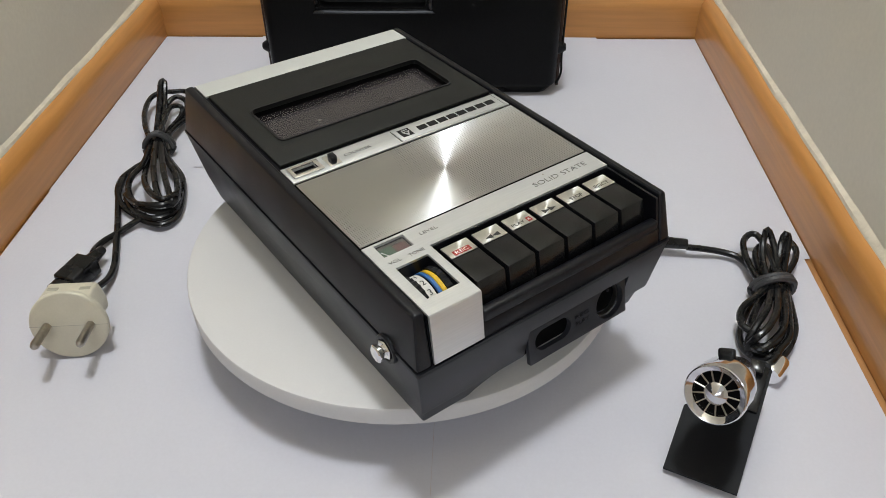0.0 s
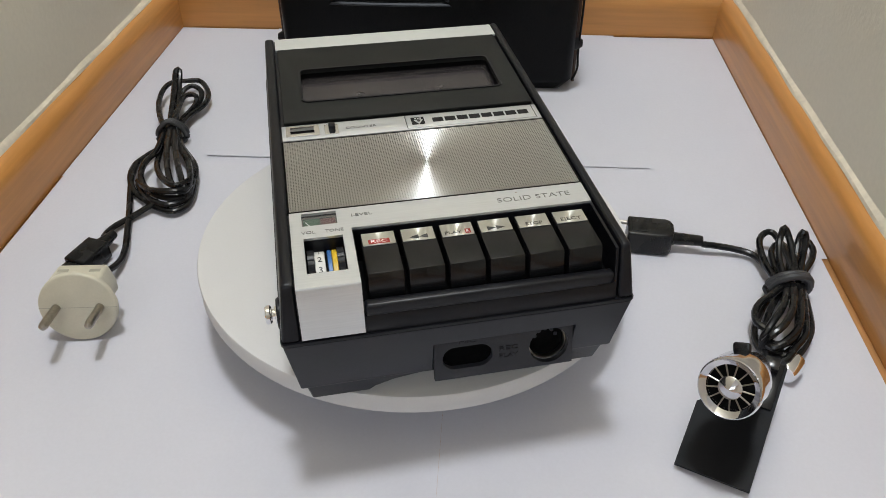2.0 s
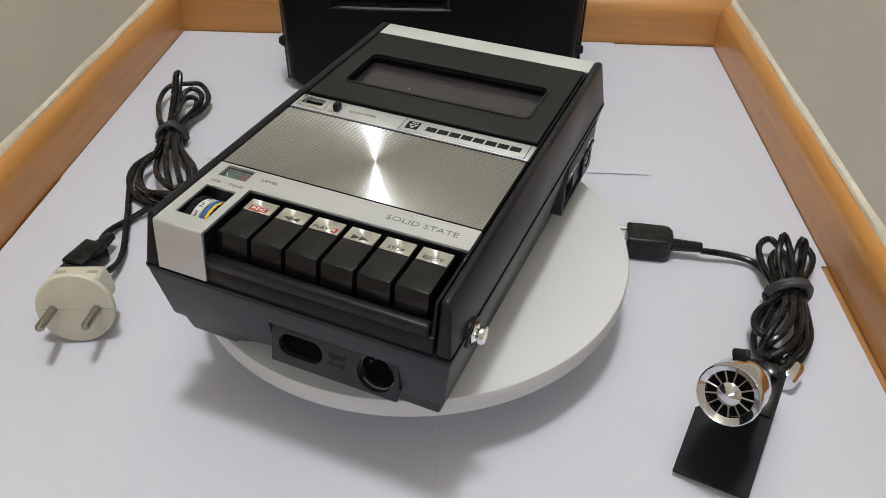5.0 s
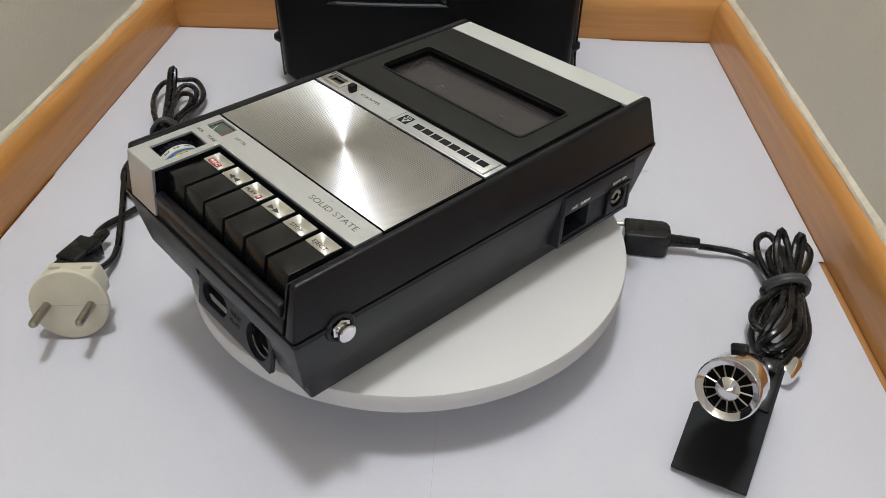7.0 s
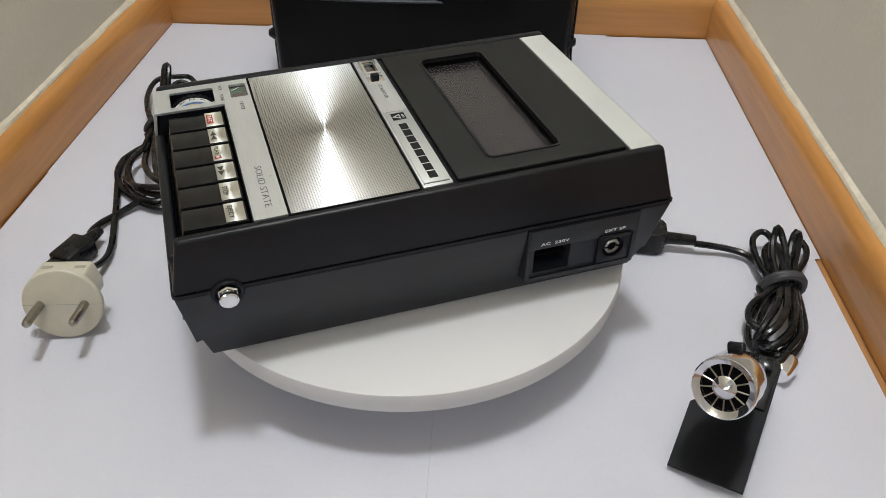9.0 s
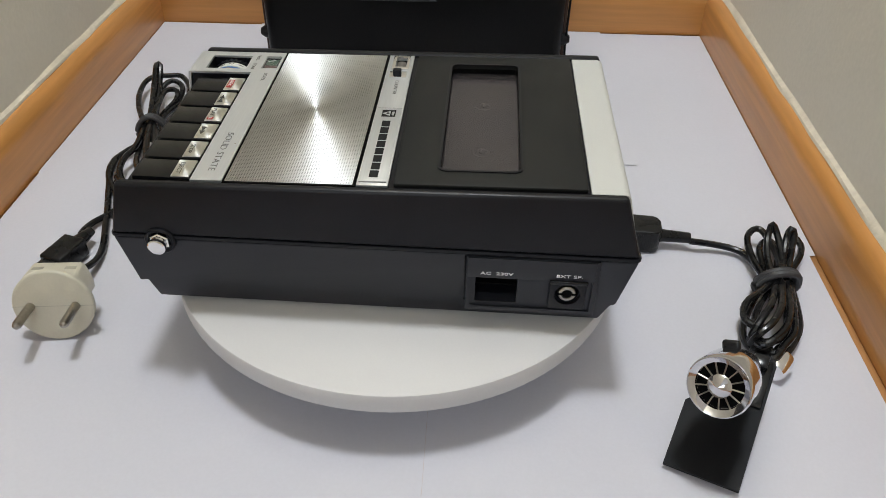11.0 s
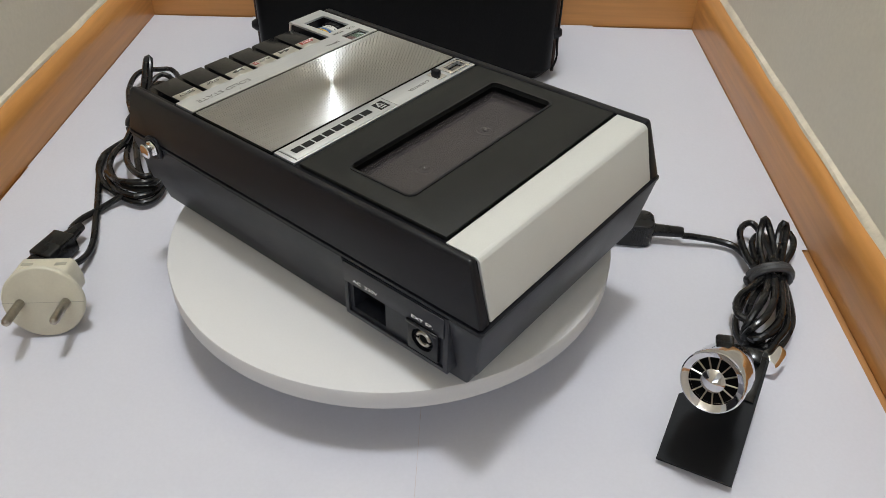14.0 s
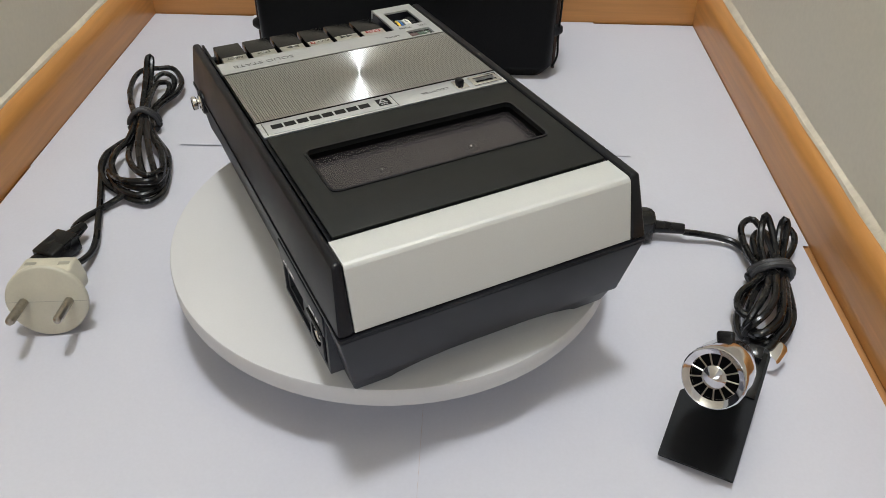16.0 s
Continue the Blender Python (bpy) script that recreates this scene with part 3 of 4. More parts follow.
        # strap stud
        m = Matrix.Translation((s * 59.6, -83.2, 36.6)) @ Matrix.Rotation(radians(90 * s), 4, "Y")
        stud = part("strap_stud", lathe(bmesh.new(), [(0.01, 3.6), (1.9, 3.6), (1.9, 4.4), (3.0, 4.8), (3.4, 5.3), (3.4, 6.5), (2.9, 6.9), (0.01, 7.0)], m, 36), CHROME, rec, "chrome strap stud")
        part("neck", lathe(bmesh.new(), [(0.01, 0), (3.9, 0), (3.9, 3.1), (3.4, 3.6), (0.01, 3.65)], m, 6), CHROME, stud, "six-sided chrome neck of the stud", 20)
        part("collar", lathe(bmesh.new(), [(4.0, -1.5), (5.9, -1.5), (5.9, 2.3), (5.4, 2.9), (4.6, 2.9), (4.0, 2.3)], m, 32), BLACK, stud, "raised black ring round the stud")

    # inner deck block between the cheeks
    prof = [(-100.8, SEAM + 1.7), (-97.6, 57), (-96.7, TOP - 0.9), (88.0, TOP - 0.9), (94.6, SEAM + 1.7)]
    deck = prism(bmesh.new(), prof, "x", -54.9, 54.9)
    deck = cut(deck, [box(bmesh.new(), -33.3, 53.9, -110, -70.4, 45, 80), box(bmesh.new(), -50.4, -37.0, -91.8, -73.4, 44, 80),
                      box(bmesh.new(), -45, 45, 20.1, 51.4, 50, 80), box(bmesh.new(), -50.4, -38.1, -66.5, -59.3, 58.0, 80),
                      box(bmesh.new(), -51.2, -41.4, -5.2, -0.2, 57.0, 80)])
    part("deck", deck, BLACK, rec, "", 30)

    # silver front panel: runs across behind the keys and folds over the front corner
    L = [(-54.6, -98.6), (-33.6, -98.6), (-33.6, -70.0), (54.4, -70.0), (54.4, -58.2), (-54.6, -58.2)]
    pan = prism(bmesh.new(), L, "z", TOP - 0.85, TOP + 0.2)
    pan = cut(pan, [box(bmesh.new(), -50.4, -37.0, -91.8, -73.4, 50, 80), box(bmesh.new(), -50.4, -38.1, -66.5, -59.3, 50, 80)])
    front = part("control_panel", pan, SILVER, rec, "brushed silver control panel", 30)
    part("panel_fold", prism(bmesh.new(), [(-98.62, TOP + 0.2), (-98.9, TOP - 0.05), (-99.1, TOP - 0.6), (-101.6, 39.9), (-100.7, 40.0), (-97.9, TOP - 0.9)], "x", -54.6, -33.6), SILVER, front)

    def on_top(txt, h, w, x, y, mat, parent):
        return part("print", lettering(txt, h, w, Matrix.Translation((x, y, TOP + 0.25)), 0.06, 0.02 if h > 2 else 0.006), mat, parent)
    on_top("SOLID STATE", 2.6, 27.6, 34.2, -63.9, FINEINK, front)
    on_top("LEVEL", 1.5, 7.4, -29.2, -62.9, FINEINK, front)
    on_top("VOL", 1.5, 4.8, -48.5, -70.2, FINEINK, front)
    on_top("TONE", 1.5, 6.4, -39.6, -70.3, FINEINK, front)
    part("rivet", lathe(bmesh.new(), [(0.01, TOP + 0.15), (0.35, TOP + 0.15), (0.3, TOP + 0.3), (0.01, TOP + 0.3)], Matrix.Translation((28.5, -60.2, 0)), 12), STEEL, front)

    # level meter
    meter = part("level_meter", box(bmesh.new(), -50.3, -38.2, -66.4, -59.4, TOP - 3.6, TOP - 1.6), METERBG, rec, "small level meter with green and red scale")
    part("green_zone", box(bmesh.new(), -49.9, -44.0, -66.0, -60.6, TOP - 1.55, TOP - 1.4), GREENM, meter)
    part("red_zone", box(bmesh.new(), -43.9, -38.6, -66.0, -61.0, TOP - 1.55, TOP - 1.4), REDM, meter)
    part("scale_line", box(bmesh.new(), -49.4, -39.2, -60.8, -60.4, TOP - 1.58, TOP - 1.4), INK, meter)
    bm = box(bmesh.new(), -0.14, 0.14, -1.9, 1.9, TOP - 1.3, TOP - 1.15)
    bmesh.ops.rotate(bm, verts=bm.verts, matrix=Matrix.Rotation(radians(28), 3, "Z"))
    bmesh.ops.translate(bm, verts=bm.verts, vec=(-48.3, -64.0, 0))
    part("needle", bm, WHITEINK, meter)
    part("cover", box(bmesh.new(), -50.35, -38.15, -66.45, -59.35, TOP - 0.25, TOP + 0.35, 0.1), CLEAR, meter, "clear acrylic cover").visible_shadow = False

    # volume and tone wheels
    wm = Matrix.Translation((0, -82.6, TOP - 12.3)) @ Matrix.Rotation(radians(90), 4, "Y")

    def knurled(bm, x0, x1, r):
        n = 56
        pts = []
        for i in range(n):
            a = 2 * math.pi * i / n
            rr = r if i % 2 else r - 0.55
            pts.append((-82.6 + rr * math.cos(a), TOP - 12.3 + rr * math.sin(a)))
        return prism(bm, pts, "x", x0, x1)

    def ring(x0, x1, r):
        return lathe(bmesh.new(), [(0.01, x0), (r - 0.3, x0), (r, x0 + 0.25), (r, x1 - 0.25), (r - 0.3, x1), (0.01, x1)], wm, 64)
    vol = part("volume_wheel", knurled(bmesh.new(), -49.8, -47.5, 11.2), BLACK, rec, "knurled black volume wheel with white numbered ring")
    nums = part("number_ring", ring(-47.5, -44.0, 10.3), WHEELWHITE, vol)
    for k, txt in enumerate("8765432109"):
        a = radians(64 + 25 * (k - 5))
        m = Matrix.Translation((-45.8, -82.6, TOP - 12.3)) @ Matrix.Rotation(-a + radians(90), 4, "X") @ Matrix.Translation((0, 0, 10.36)) @ Matrix.Rotation(0, 4, "Z")
        part("print", lettering(txt, 2.4, 0, m, 0.05), INK, nums)
    tone = part("tone_wheel", knurled(bmesh.new(), -39.7, -37.4, 11.2), BLACK, rec, "knurled black tone wheel with blue and yellow rings")
    part("black_ring", ring(-43.9, -42.9, 9.6), PIT, tone)
    part("blue_ring", ring(-43.2, -41.7, 10.5), BLUE, tone)
    part("black_ring", ring(-41.45, -41.25, 10.0), PIT, tone)
    part("yellow_ring", ring(-41.6, -39.8, 10.5), YELLOW, tone)

    # six keys, each with a turned-metal label
    def key_bm():
        bm = prism(bmesh.new(), [(-71.4, 59.9), (-93.6, 60.5), (-96.2, 47.4), (-71.4, 46.2)], "x", -6.15, 6.15, 0.5)
        return bm
    slope = math.atan2(59.9 - 60.5, 22.2)
    kinds = ("REC", "<<", "PLAY", ">>", "STOP", "EJECT")
    for k, txt in enumerate(kinds):
        x = -25.0 + 13.87 * k
        bm = key_bm()
        bmesh.ops.translate(bm, verts=bm.verts, vec=(x, 0, 0))
        key = part("key", bm, KEYMAT, rec, "glossy black piano key with silver label")
        c = Vector((x, -75.6, 59.9 - 4.2 * math.tan(slope) + 0.2))
        m = Matrix.Translation(c) @ Matrix.Rotation(slope, 4, "X")
        bm = box(bmesh.new(), -5.7, 5.7, -3.45, 3.5, -0.2, 0.2, 0.08, 1)
        bmesh.ops.transform(bm, matrix=m, verts=bm.verts)
        lab = part("label", bm, KEYLABEL, key, "", 30, origin=tuple(c))

        def print_key(bm, mat):
            return part("print", bm, mat, lab, origin=tuple(c))
        low = m @ Matrix.Translation((0, -1.6, 0.26))
        if txt == "REC":
            bm = box(bmesh.new(), -3.7, 3.7, -1.3, 1.2, -0.05, 0.02)
            bmesh.ops.transform(bm, matrix=low, verts=bm.verts)
            print_key(bm, REDINK)
            print_key(lettering("REC", 1.5, 5.6, low @ Matrix.Translation((0, 0, 0.06)), 0.03), WHITEINK)
        elif txt in ("<<", ">>"):
            s = -1 if txt == "<<" else 1
            for dx in (-1.6, 1.6):
                bm = prism(bmesh.new(), [(dx - 1.6 * s, -1.15), (dx + 1.6 * s, 0), (dx - 1.6 * s, 1.15)], "z", -0.05, 0.05)
                bmesh.ops.transform(bm, matrix=low, verts=bm.verts)
                print_key(bm, INK)
        elif txt == "PLAY":
            print_key(lettering("PLAY", 1.6, 6.0, low @ Matrix.Translation((-1.6, 0, 0)), 0.04), INK)
            bm = box(bmesh.new(), 2.6, 4.6, -1.2, 1.3, -0.05, 0.02)
            bmesh.ops.transform(bm, matrix=low, verts=bm.verts)
            print_key(bm, REDINK)
            print_key(lettering("R", 1.4, 0, low @ Matrix.Translation((3.6, 0, 0.06)), 0.03), WHITEINK)
        else:
            print_key(lettering(txt, 1.7, 6.2 if txt == "STOP" else 7.6, low, 0.04), INK)
    part("key_well", box(bmesh.new(), -33.2, 53.8, -96.5, -70.5, 45.1, 46.0), PIT, rec)
    part("front_rail", box(bmesh.new(), -33.2, 53.3, -100.7, -96.6, 46.3, 52.0, 1.3, 3), BLACK, rec, "rounded black rail in front of the keys")
    part("front_apron", prism(bmesh.new(), [(-101.3, SEAM + 1.8), (-100.0, 46.6), (-96.6, 46.6), (-96.6, SEAM + 1.8)], "x", -33.4, 54.8, 0.4), BLACK, rec)

    # perforated loudspeaker grille with real holes
    gx0, gx1, gy0, gy1 = -54.4, 54.2, -57.2, -10.2
    nx, ny = 114, 49
    px_, py_ = (gx1 - gx0) / nx, (gy1 - gy0) / ny
    gc = ((gx0 + gx1) / 2, (gy0 + gy1) / 2, TOP)
    verts, faces = [], []
    ring8 = [(0.5, 0), (0.5, 0.5), (0, 0.5), (-0.5, 0.5), (-0.5, 0), (-0.5, -0.5), (0, -0.5), (0.5, -0.5)]
    hole = 0.285
    for i in range(nx):
        for j in range(ny):
            cx, cy = gx0 + (i + 0.5) * px_ - gc[0], gy0 + (j + 0.5) * py_ - gc[1]
            b = len(verts)
            for ax, ay in ring8:
                verts.append((cx + ax * px_, cy + ay * py_, 0.1))
            for q in range(8):
                a = math.pi / 4 * q
                verts.append((cx + hole * math.cos(a), cy + hole * math.sin(a), 0.1))
            for q in range(8):
                verts.append((cx + hole * math.cos(math.pi / 4 * q), cy + hole * math.sin(math.pi / 4 * q), -0.3))
            for q in range(8):
                w = (q + 1) % 8
                faces.append((b + q, b + w, b + 8 + w, b + 8 + q))
                faces.append((b + 8 + q, b + 8 + w, b + 16 + w, b + 16 + q))
    me = bpy.data.meshes.new("grille_plate")
    me.from_pydata([(x * 0.001, y * 0.001, (z + WEDGE[0] * (y - 0.15 * x)) * 0.001) for x, y, z in verts], [], faces)
    me.materials.append(GRILLE)
    gr = new("grille_plate", me)
    gr.parent, gr.location = rec, Vector((gc[0], gc[1], rise(*gc))) * 0.001
    tagged(gr, "perforated turned-aluminium loudspeaker grille", kind="stuff")
    part("grille_frame", cut(box(bmesh.new(), gx0 - 0.9, gx1 + 0.9, gy0 - 0.9, gy1 + 0.9, TOP - 0.8, TOP - 0.05, 0.1),
                             [box(bmesh.new(), gx0, gx1, gy0, gy1, 40, 80)]), PIT, rec)
    part("grille_backing", box(bmesh.new(), gx0, gx1, gy0, gy1, TOP - 0.85, TOP - 0.6), PIT, rec)

    # name strip with counter
    strip = part("name_strip", cut(box(bmesh.new(), -54.6, 54.4, -8.9, 2.6, TOP - 0.85, TOP + 0.2, 0.15), [box(bmesh.new(), -51.2, -41.4, -5.2, -0.2, 40, 80)]),
                 SILVER, rec, "brushed silver strip with counter window", 30)
    part("counter_bezel", cut(box(bmesh.new(), -53.0, -39.4, -6.8, 1.0, TOP + 0.22, TOP + 0.9, 0.3), [box(bmesh.new(), -51.2, -41.4, -5.2, -0.2, 40, 80)]), SATIN, strip, "bright bezel round the counter window")
    part("counter_drum", lathe(bmesh.new(), [(0.01, -50.8), (3.6, -50.8), (3.6, -41.2), (0.01, -41.2)], Matrix.Translation((0, -3.1, TOP - 4.6)) @ Matrix.Rotation(radians(90), 4, "Y"), 32), METERBG, strip)
    part("reset_slot", box(bmesh.new(), -37.2, -31.6, -7.0, 0.6, TOP + 0.2, TOP + 0.6, 0.15), SATIN, strip)
    part("reset_button", box(bmesh.new(), -35.6, -32.8, -5.4, -1.6, TOP + 0.3, TOP + 3.2, 0.6), BLACK, strip, "black counter reset button")
    on_top("COUNTER", 1.5, 12.8, -22.2, -2.9, FINEINK, strip)
    for x in (-3.2, 52.4):
        part("divider", box(bmesh.new(), x - 0.15, x + 0.15, -8.2, 1.9, TOP + 0.2, TOP + 0.3), INK, strip)
    part("nameplate", box(bmesh.new(), -2.9, 52.1, -8.1, 1.8, TOP + 0.2, TOP + 0.5, 0.1), SILVER, strip)
    logo = part("logo_square", box(bmesh.new(), -1.0, 4.5, -5.9, -0.2, TOP + 0.5, TOP + 0.62), BRANDINK, strip)
    part("logo_triangle", prism(bmesh.new(), [(0.0, -2.4), (4.0, -2.4), (2.0, -5.8)], "z", TOP + 0.62, TOP + 0.7), SILVER, logo)
    part("logo_dot", lathe(bmesh.new(), [(0.01, TOP + 0.72), (0.7, TOP + 0.72), (0.7, TOP + 0.76), (0.01, TOP + 0.76)], Matrix.Translation((2.0, -3.4, 0)), 16), INK, logo)
    for x in (0.9, 2.0, 3.1):
        part("logo_bar", box(bmesh.new(), x - 0.35, x + 0.35, -1.7, -0.8, TOP + 0.62, TOP + 0.7), SILVER, logo)
    # brand word as plain blocks of its width and colour
    for k in range(8):
        x = 8.0 + 5.3 * k
        part("name_bar", box(bmesh.new(), x, x + 4.5, -4.9, -1.6, TOP + 0.5, TOP + 0.62), BRANDINK, strip)

    # cassette door
    door = part("cassette_door", cut(box(bmesh.new(), -53.6, 53.9, 4.6, 74.5, TOP - 0.8, TOP + 0.9, 0.5), [rounded(-44.2, 44.0, 20.9, 50.6, 2.6, 40, 80)]),
                DOORMAT, rec, "black textured cassette door with long window", 30)
    part("window_frame", cut(rounded(-45.2, 45.0, 19.9, 51.6, 3.4, TOP + 0.6, TOP + 1.3), [rounded(-44.2, 44.0, 20.9, 50.6, 2.6, 40, 80)]), BLACK, door)
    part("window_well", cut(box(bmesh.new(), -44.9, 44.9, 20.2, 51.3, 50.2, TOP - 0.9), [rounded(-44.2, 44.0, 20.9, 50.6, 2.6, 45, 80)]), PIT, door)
    part("window_pane", rounded(-44.7, 44.5, 20.4, 51.1, 2.6, TOP - 4.4, TOP - 3.2), SMOKED, door, "smoked acrylic window pane").visible_shadow = False
    cas = part("cassette", box(bmesh.new(), -43.9, 43.7, 21.2, 50.3, TOP - 9.5, TOP - 6.0), CASS, door, "brown cassette seen through the window")
    for x in (-18.5, 19.5):
        hub = part("spool_hub", cut(lathe(bmesh.new(), [(0.01, TOP - 6), (3.6, TOP - 6), (3.4, TOP - 5.7), (0.01, TOP - 5.7)], Matrix.Translation((x, 36, 0)), 28),
                                    [lathe(bmesh.new(), [(0.01, 50), (2.4, 50), (2.4, 70), (0.01, 70)], Matrix.Translation((x, 36, 0)), 24)]), CASS, cas)
        part("spindle", lathe(bmesh.new(), [(0.01, TOP - 6), (1.3, TOP - 6), (1.1, TOP - 5.0), (0.5, TOP - 4.55), (0.01, TOP - 4.5)], Matrix.Translation((x, 36, 0)), 16), CHROME, cas)

    # silver rear strip, folded down over the back
    bm = prism(bmesh.new(), [(75.6, TOP + 0.2), (87.4, TOP + 0.2), (88.6, TOP - 0.2), (89.6, TOP - 1.2), (95.3, 39.6), (94.2, 39.4), (88.2, TOP - 0.85), (75.6, TOP - 0.85)], "x", -54.5, 55.6, 0.12, 1)
    part("rear_strip", bm, REARSILVER, rec, "satin silver strip folded over the rear", 30)

    # four low feet
    for x in (-46, 46):
        for y in (-78, 76):
            part("foot", lathe(bmesh.new(), [(0.01, 0.0), (5.2, 0.0), (5.6, 0.5), (5.6, 2.3), (0.01, 2.3)], Matrix.Translation((x, y, 0)), 20), PIT, rec)
    WEDGE[0] = 0.0
    return rec


# ---- carrying case standing against the end ----
def build_case():
    case = empty("carrying_case", (0, 0, 0), -6.2)
    tagged(case, "black leatherette carrying case standing behind the turntable", "carrying case")
    u0, u1, v0, v1, h = -112.0, 91.0, 217.5, 283.0, 128.0
    z0 = 1.4
    bm = bmesh.new()

    def ring(i, j, z):
        r = 7.0
        c = []
        for (cx, cy, a0) in ((u1 - i - r, v1 - j - r, 0), (u0 + i + r, v1 - j - r, 90), (u0 + i + r, v0 + j + r, 180), (u1 - i - r, v0 + j + r, 270)):
            for k in range(6):
                a = radians(a0 + 18 * k)
                c.append(bm.verts.new((cx + r * math.cos(a), cy + r * math.sin(a), z)))
        return c
    rings = [ring(9, 8, z0), ring(6, 5.5, z0 + 0.5), ring(1.5, 1.2, z0 + 7), ring(0, 0, z0 + 9.5), ring(0, 0, 60), ring(0.5, 0.5, h - 4), ring(2, 2, h - 1), ring(6, 6, h)]
    n = len(rings[0])
    for a, b in zip(rings, rings[1:]):
        for i in range(n):
            bm.faces.new((a[i], a[(i + 1) % n], b[(i + 1) % n], b[i]))
    bm.faces.new(rings[0][::-1])
    bm.faces.new(rings[-1])
    bmesh.ops.recalc_face_normals(bm, faces=bm.faces[:])
    body = cut(bm, [box(bmesh.new(), -72, 0, v0 - 10, v0 + 9, 66, 100, 3)])
    part("body", body, LEATHER, case, "", 40)
    rim = [(-70, 63.6), (-1, 63.6), (2.6, 67), (2.6, 99), (-1, 102.4), (-70, 102.4), (-73.6, 99), (-73.6, 67)]
    part("window_rim", tube(bmesh.new(), [(x, v0 + 0.1, z) for x, z in rim], 1.7, 8, True, step=3), KEYMAT, case, "embossed rim round the case window")
    for s, u in ((-1, u0), (1, u1)):
        m = Matrix.Translation((u, v0 + 11, 34)) @ Matrix.Rotation(radians(90 * s), 4, "Y")
        part("press_stud", lathe(bmesh.new(), [(0.01, -0.5), (4.6, -0.5), (4.6, 1.6), (3.8, 3.4), (2.4, 5.6), (0.01, 5.8)], m, 24), BLACK, case, "black press stud on the side of the case")
        part("side_strap", box(bmesh.new(), *sorted((u + s * 0.1, u + s * 2.6)), v0 + 10, v0 + 30, 5, 124, 0.8), BROWNEDGE, case, "worn dark brown side strap")
    part("edge_piping", tube(bmesh.new(), [(u1 + 2.2, v0 + 8, 122), (u1 + 3.2, v0 + 8, 70), (u1 + 3.0, v0 + 9, 30), (u1 + 3.6, v0 + 9, 16), (u1 + 0.5, v0 + 7, 8)], 0.8, 6), LEATHER, case)


# ---- power cord, plug and microphone ----
def build_power_cord():
    ob = empty("power_cord", (0, 0, 0))
    tagged(ob, "bundled black mains cord with ivory two-pin plug", "power cord")
    loops = [
        [(-155, 146, 6.0), (-155, 158, 12.0), (-158, 183, 15.0), (-160, 202, 20.0), (-160, 210, 24.0), (-158, 211, 23.0), (-157, 198, 16.0), (-154, 175, 13.0), (-151, 152, 12.0), (-151, 143, 7.0)],
        [(-158, 152, 5.0), (-160, 159, 9.0), (-167, 177, 8.0), (-172, 197, 8.0), (-172, 214, 9.0), (-167, 221, 10.0), (-158, 222, 10.0), (-150, 224, 9.0), (-144, 216, 8.0), (-140, 204, 7.0), (-141, 190, 7.0), (-147, 177, 7.0), (-149, 159, 9.0), (-150, 148, 6.0)],
        [(-156, 151, 4.0), (-157, 167, 6.0), (-159, 193, 8.0), (-156, 203, 12.0), (-151, 208, 13.0), (-145, 205, 11.0), (-144, 196, 8.0), (-148, 180, 7.0), (-153, 165, 6.0), (-153, 148, 5.0)],
        [(-151, 141, 9.0), (-151, 151, 14.0), (-152, 171, 15.0), (-152, 191, 14.0), (-146, 195, 12.0), (-146, 190, 8.0), (-150, 172, 8.0), (-152, 159, 8.0)],
        [(-158, 160, 8.0), (-156, 139, 7.0), (-163, 129, 6.0), (-168, 118, 6.0), (-168, 105, 5.0), (-162, 91, 4.5), (-152, 80, 4.5), (-143, 72, 5.0), (-134, 69, 5.0), (-128, 77, 4.5), (-128, 94, 5.0), (-132, 116, 5.0), (-141, 132, 6.0), (-150, 146, 8.0)],
        [(-156, 150, 12.0), (-156, 125, 11.0), (-160, 114, 10.0), (-160, 102, 9.0), (-154, 88, 9.0), (-145, 79, 9.0), (-135, 76, 9.0), (-129, 80, 9.0), (-130, 95, 9.0), (-135, 114, 9.0), (-144, 132, 9.0), (-150, 148, 12.0)],
        [(-152, 149, 14.0), (-149, 127, 15.0), (-144, 104, 15.0), (-137, 83, 15.0), (-131, 76, 13.0), (-128, 81, 12.0), (-129, 95, 12.0)],
        [(-151, 151, 13.0), (-145, 128, 14.0), (-138, 104, 15.0), (-131, 84, 15.0), (-129, 78, 12.0)],
        [(-158, 161, 6.0), (-155, 126, 8.0), (-150, 103, 12.0), (-141, 85, 15.0), (-133, 78, 16.0), (-128, 86, 14.0)],
        [(-161, 98, 7.0), (-151, 83, 11.0), (-140, 76, 14.0), (-131, 76, 14.0), (-128, 88, 10.0)],
        [(-161, 97, 5.0), (-152, 81, 7.0), (-138, 71, 8.0), (-129, 79, 7.0), (-129, 98, 7.0)],
        [(-151, 157, 8.0), (-143, 134, 8.0), (-134, 117, 7.0), (-129, 95, 7.0), (-130, 79, 7.0), (-139, 77, 6.0)],
    ]
    for pts in loops:
        part("cord_loop", tube(bmesh.new(), pts, 1.65, 9, flat=1.12), CORD, ob)
    for pts in [
        [(-167, 120, 6.0), (-167, 105, 5.0), (-164, 89, 4.0), (-160, 72, 3.8), (-156, 53, 3.8), (-153, 38, 3.8), (-152, 26, 5.0), (-153, 16, 8.0), (-155, 8, 11.0), (-155.5, -9, 15.0)],
        [(-144, 77, 7.0), (-151, 72, 5.0), (-157, 66, 4.0), (-163, 58, 4.5), (-165, 50, 6.0), (-165, 44, 7.0)],
    ]:
        part("cord_run", tube(bmesh.new(), pts, 1.65, 9, flat=1.12), CORD, ob)
    tie = [(-160.5, 148, 4), (-160, 148, 12), (-153, 149, 17.5), (-145.5, 150, 12), (-145, 150, 4), (-153, 149, 1.6)]
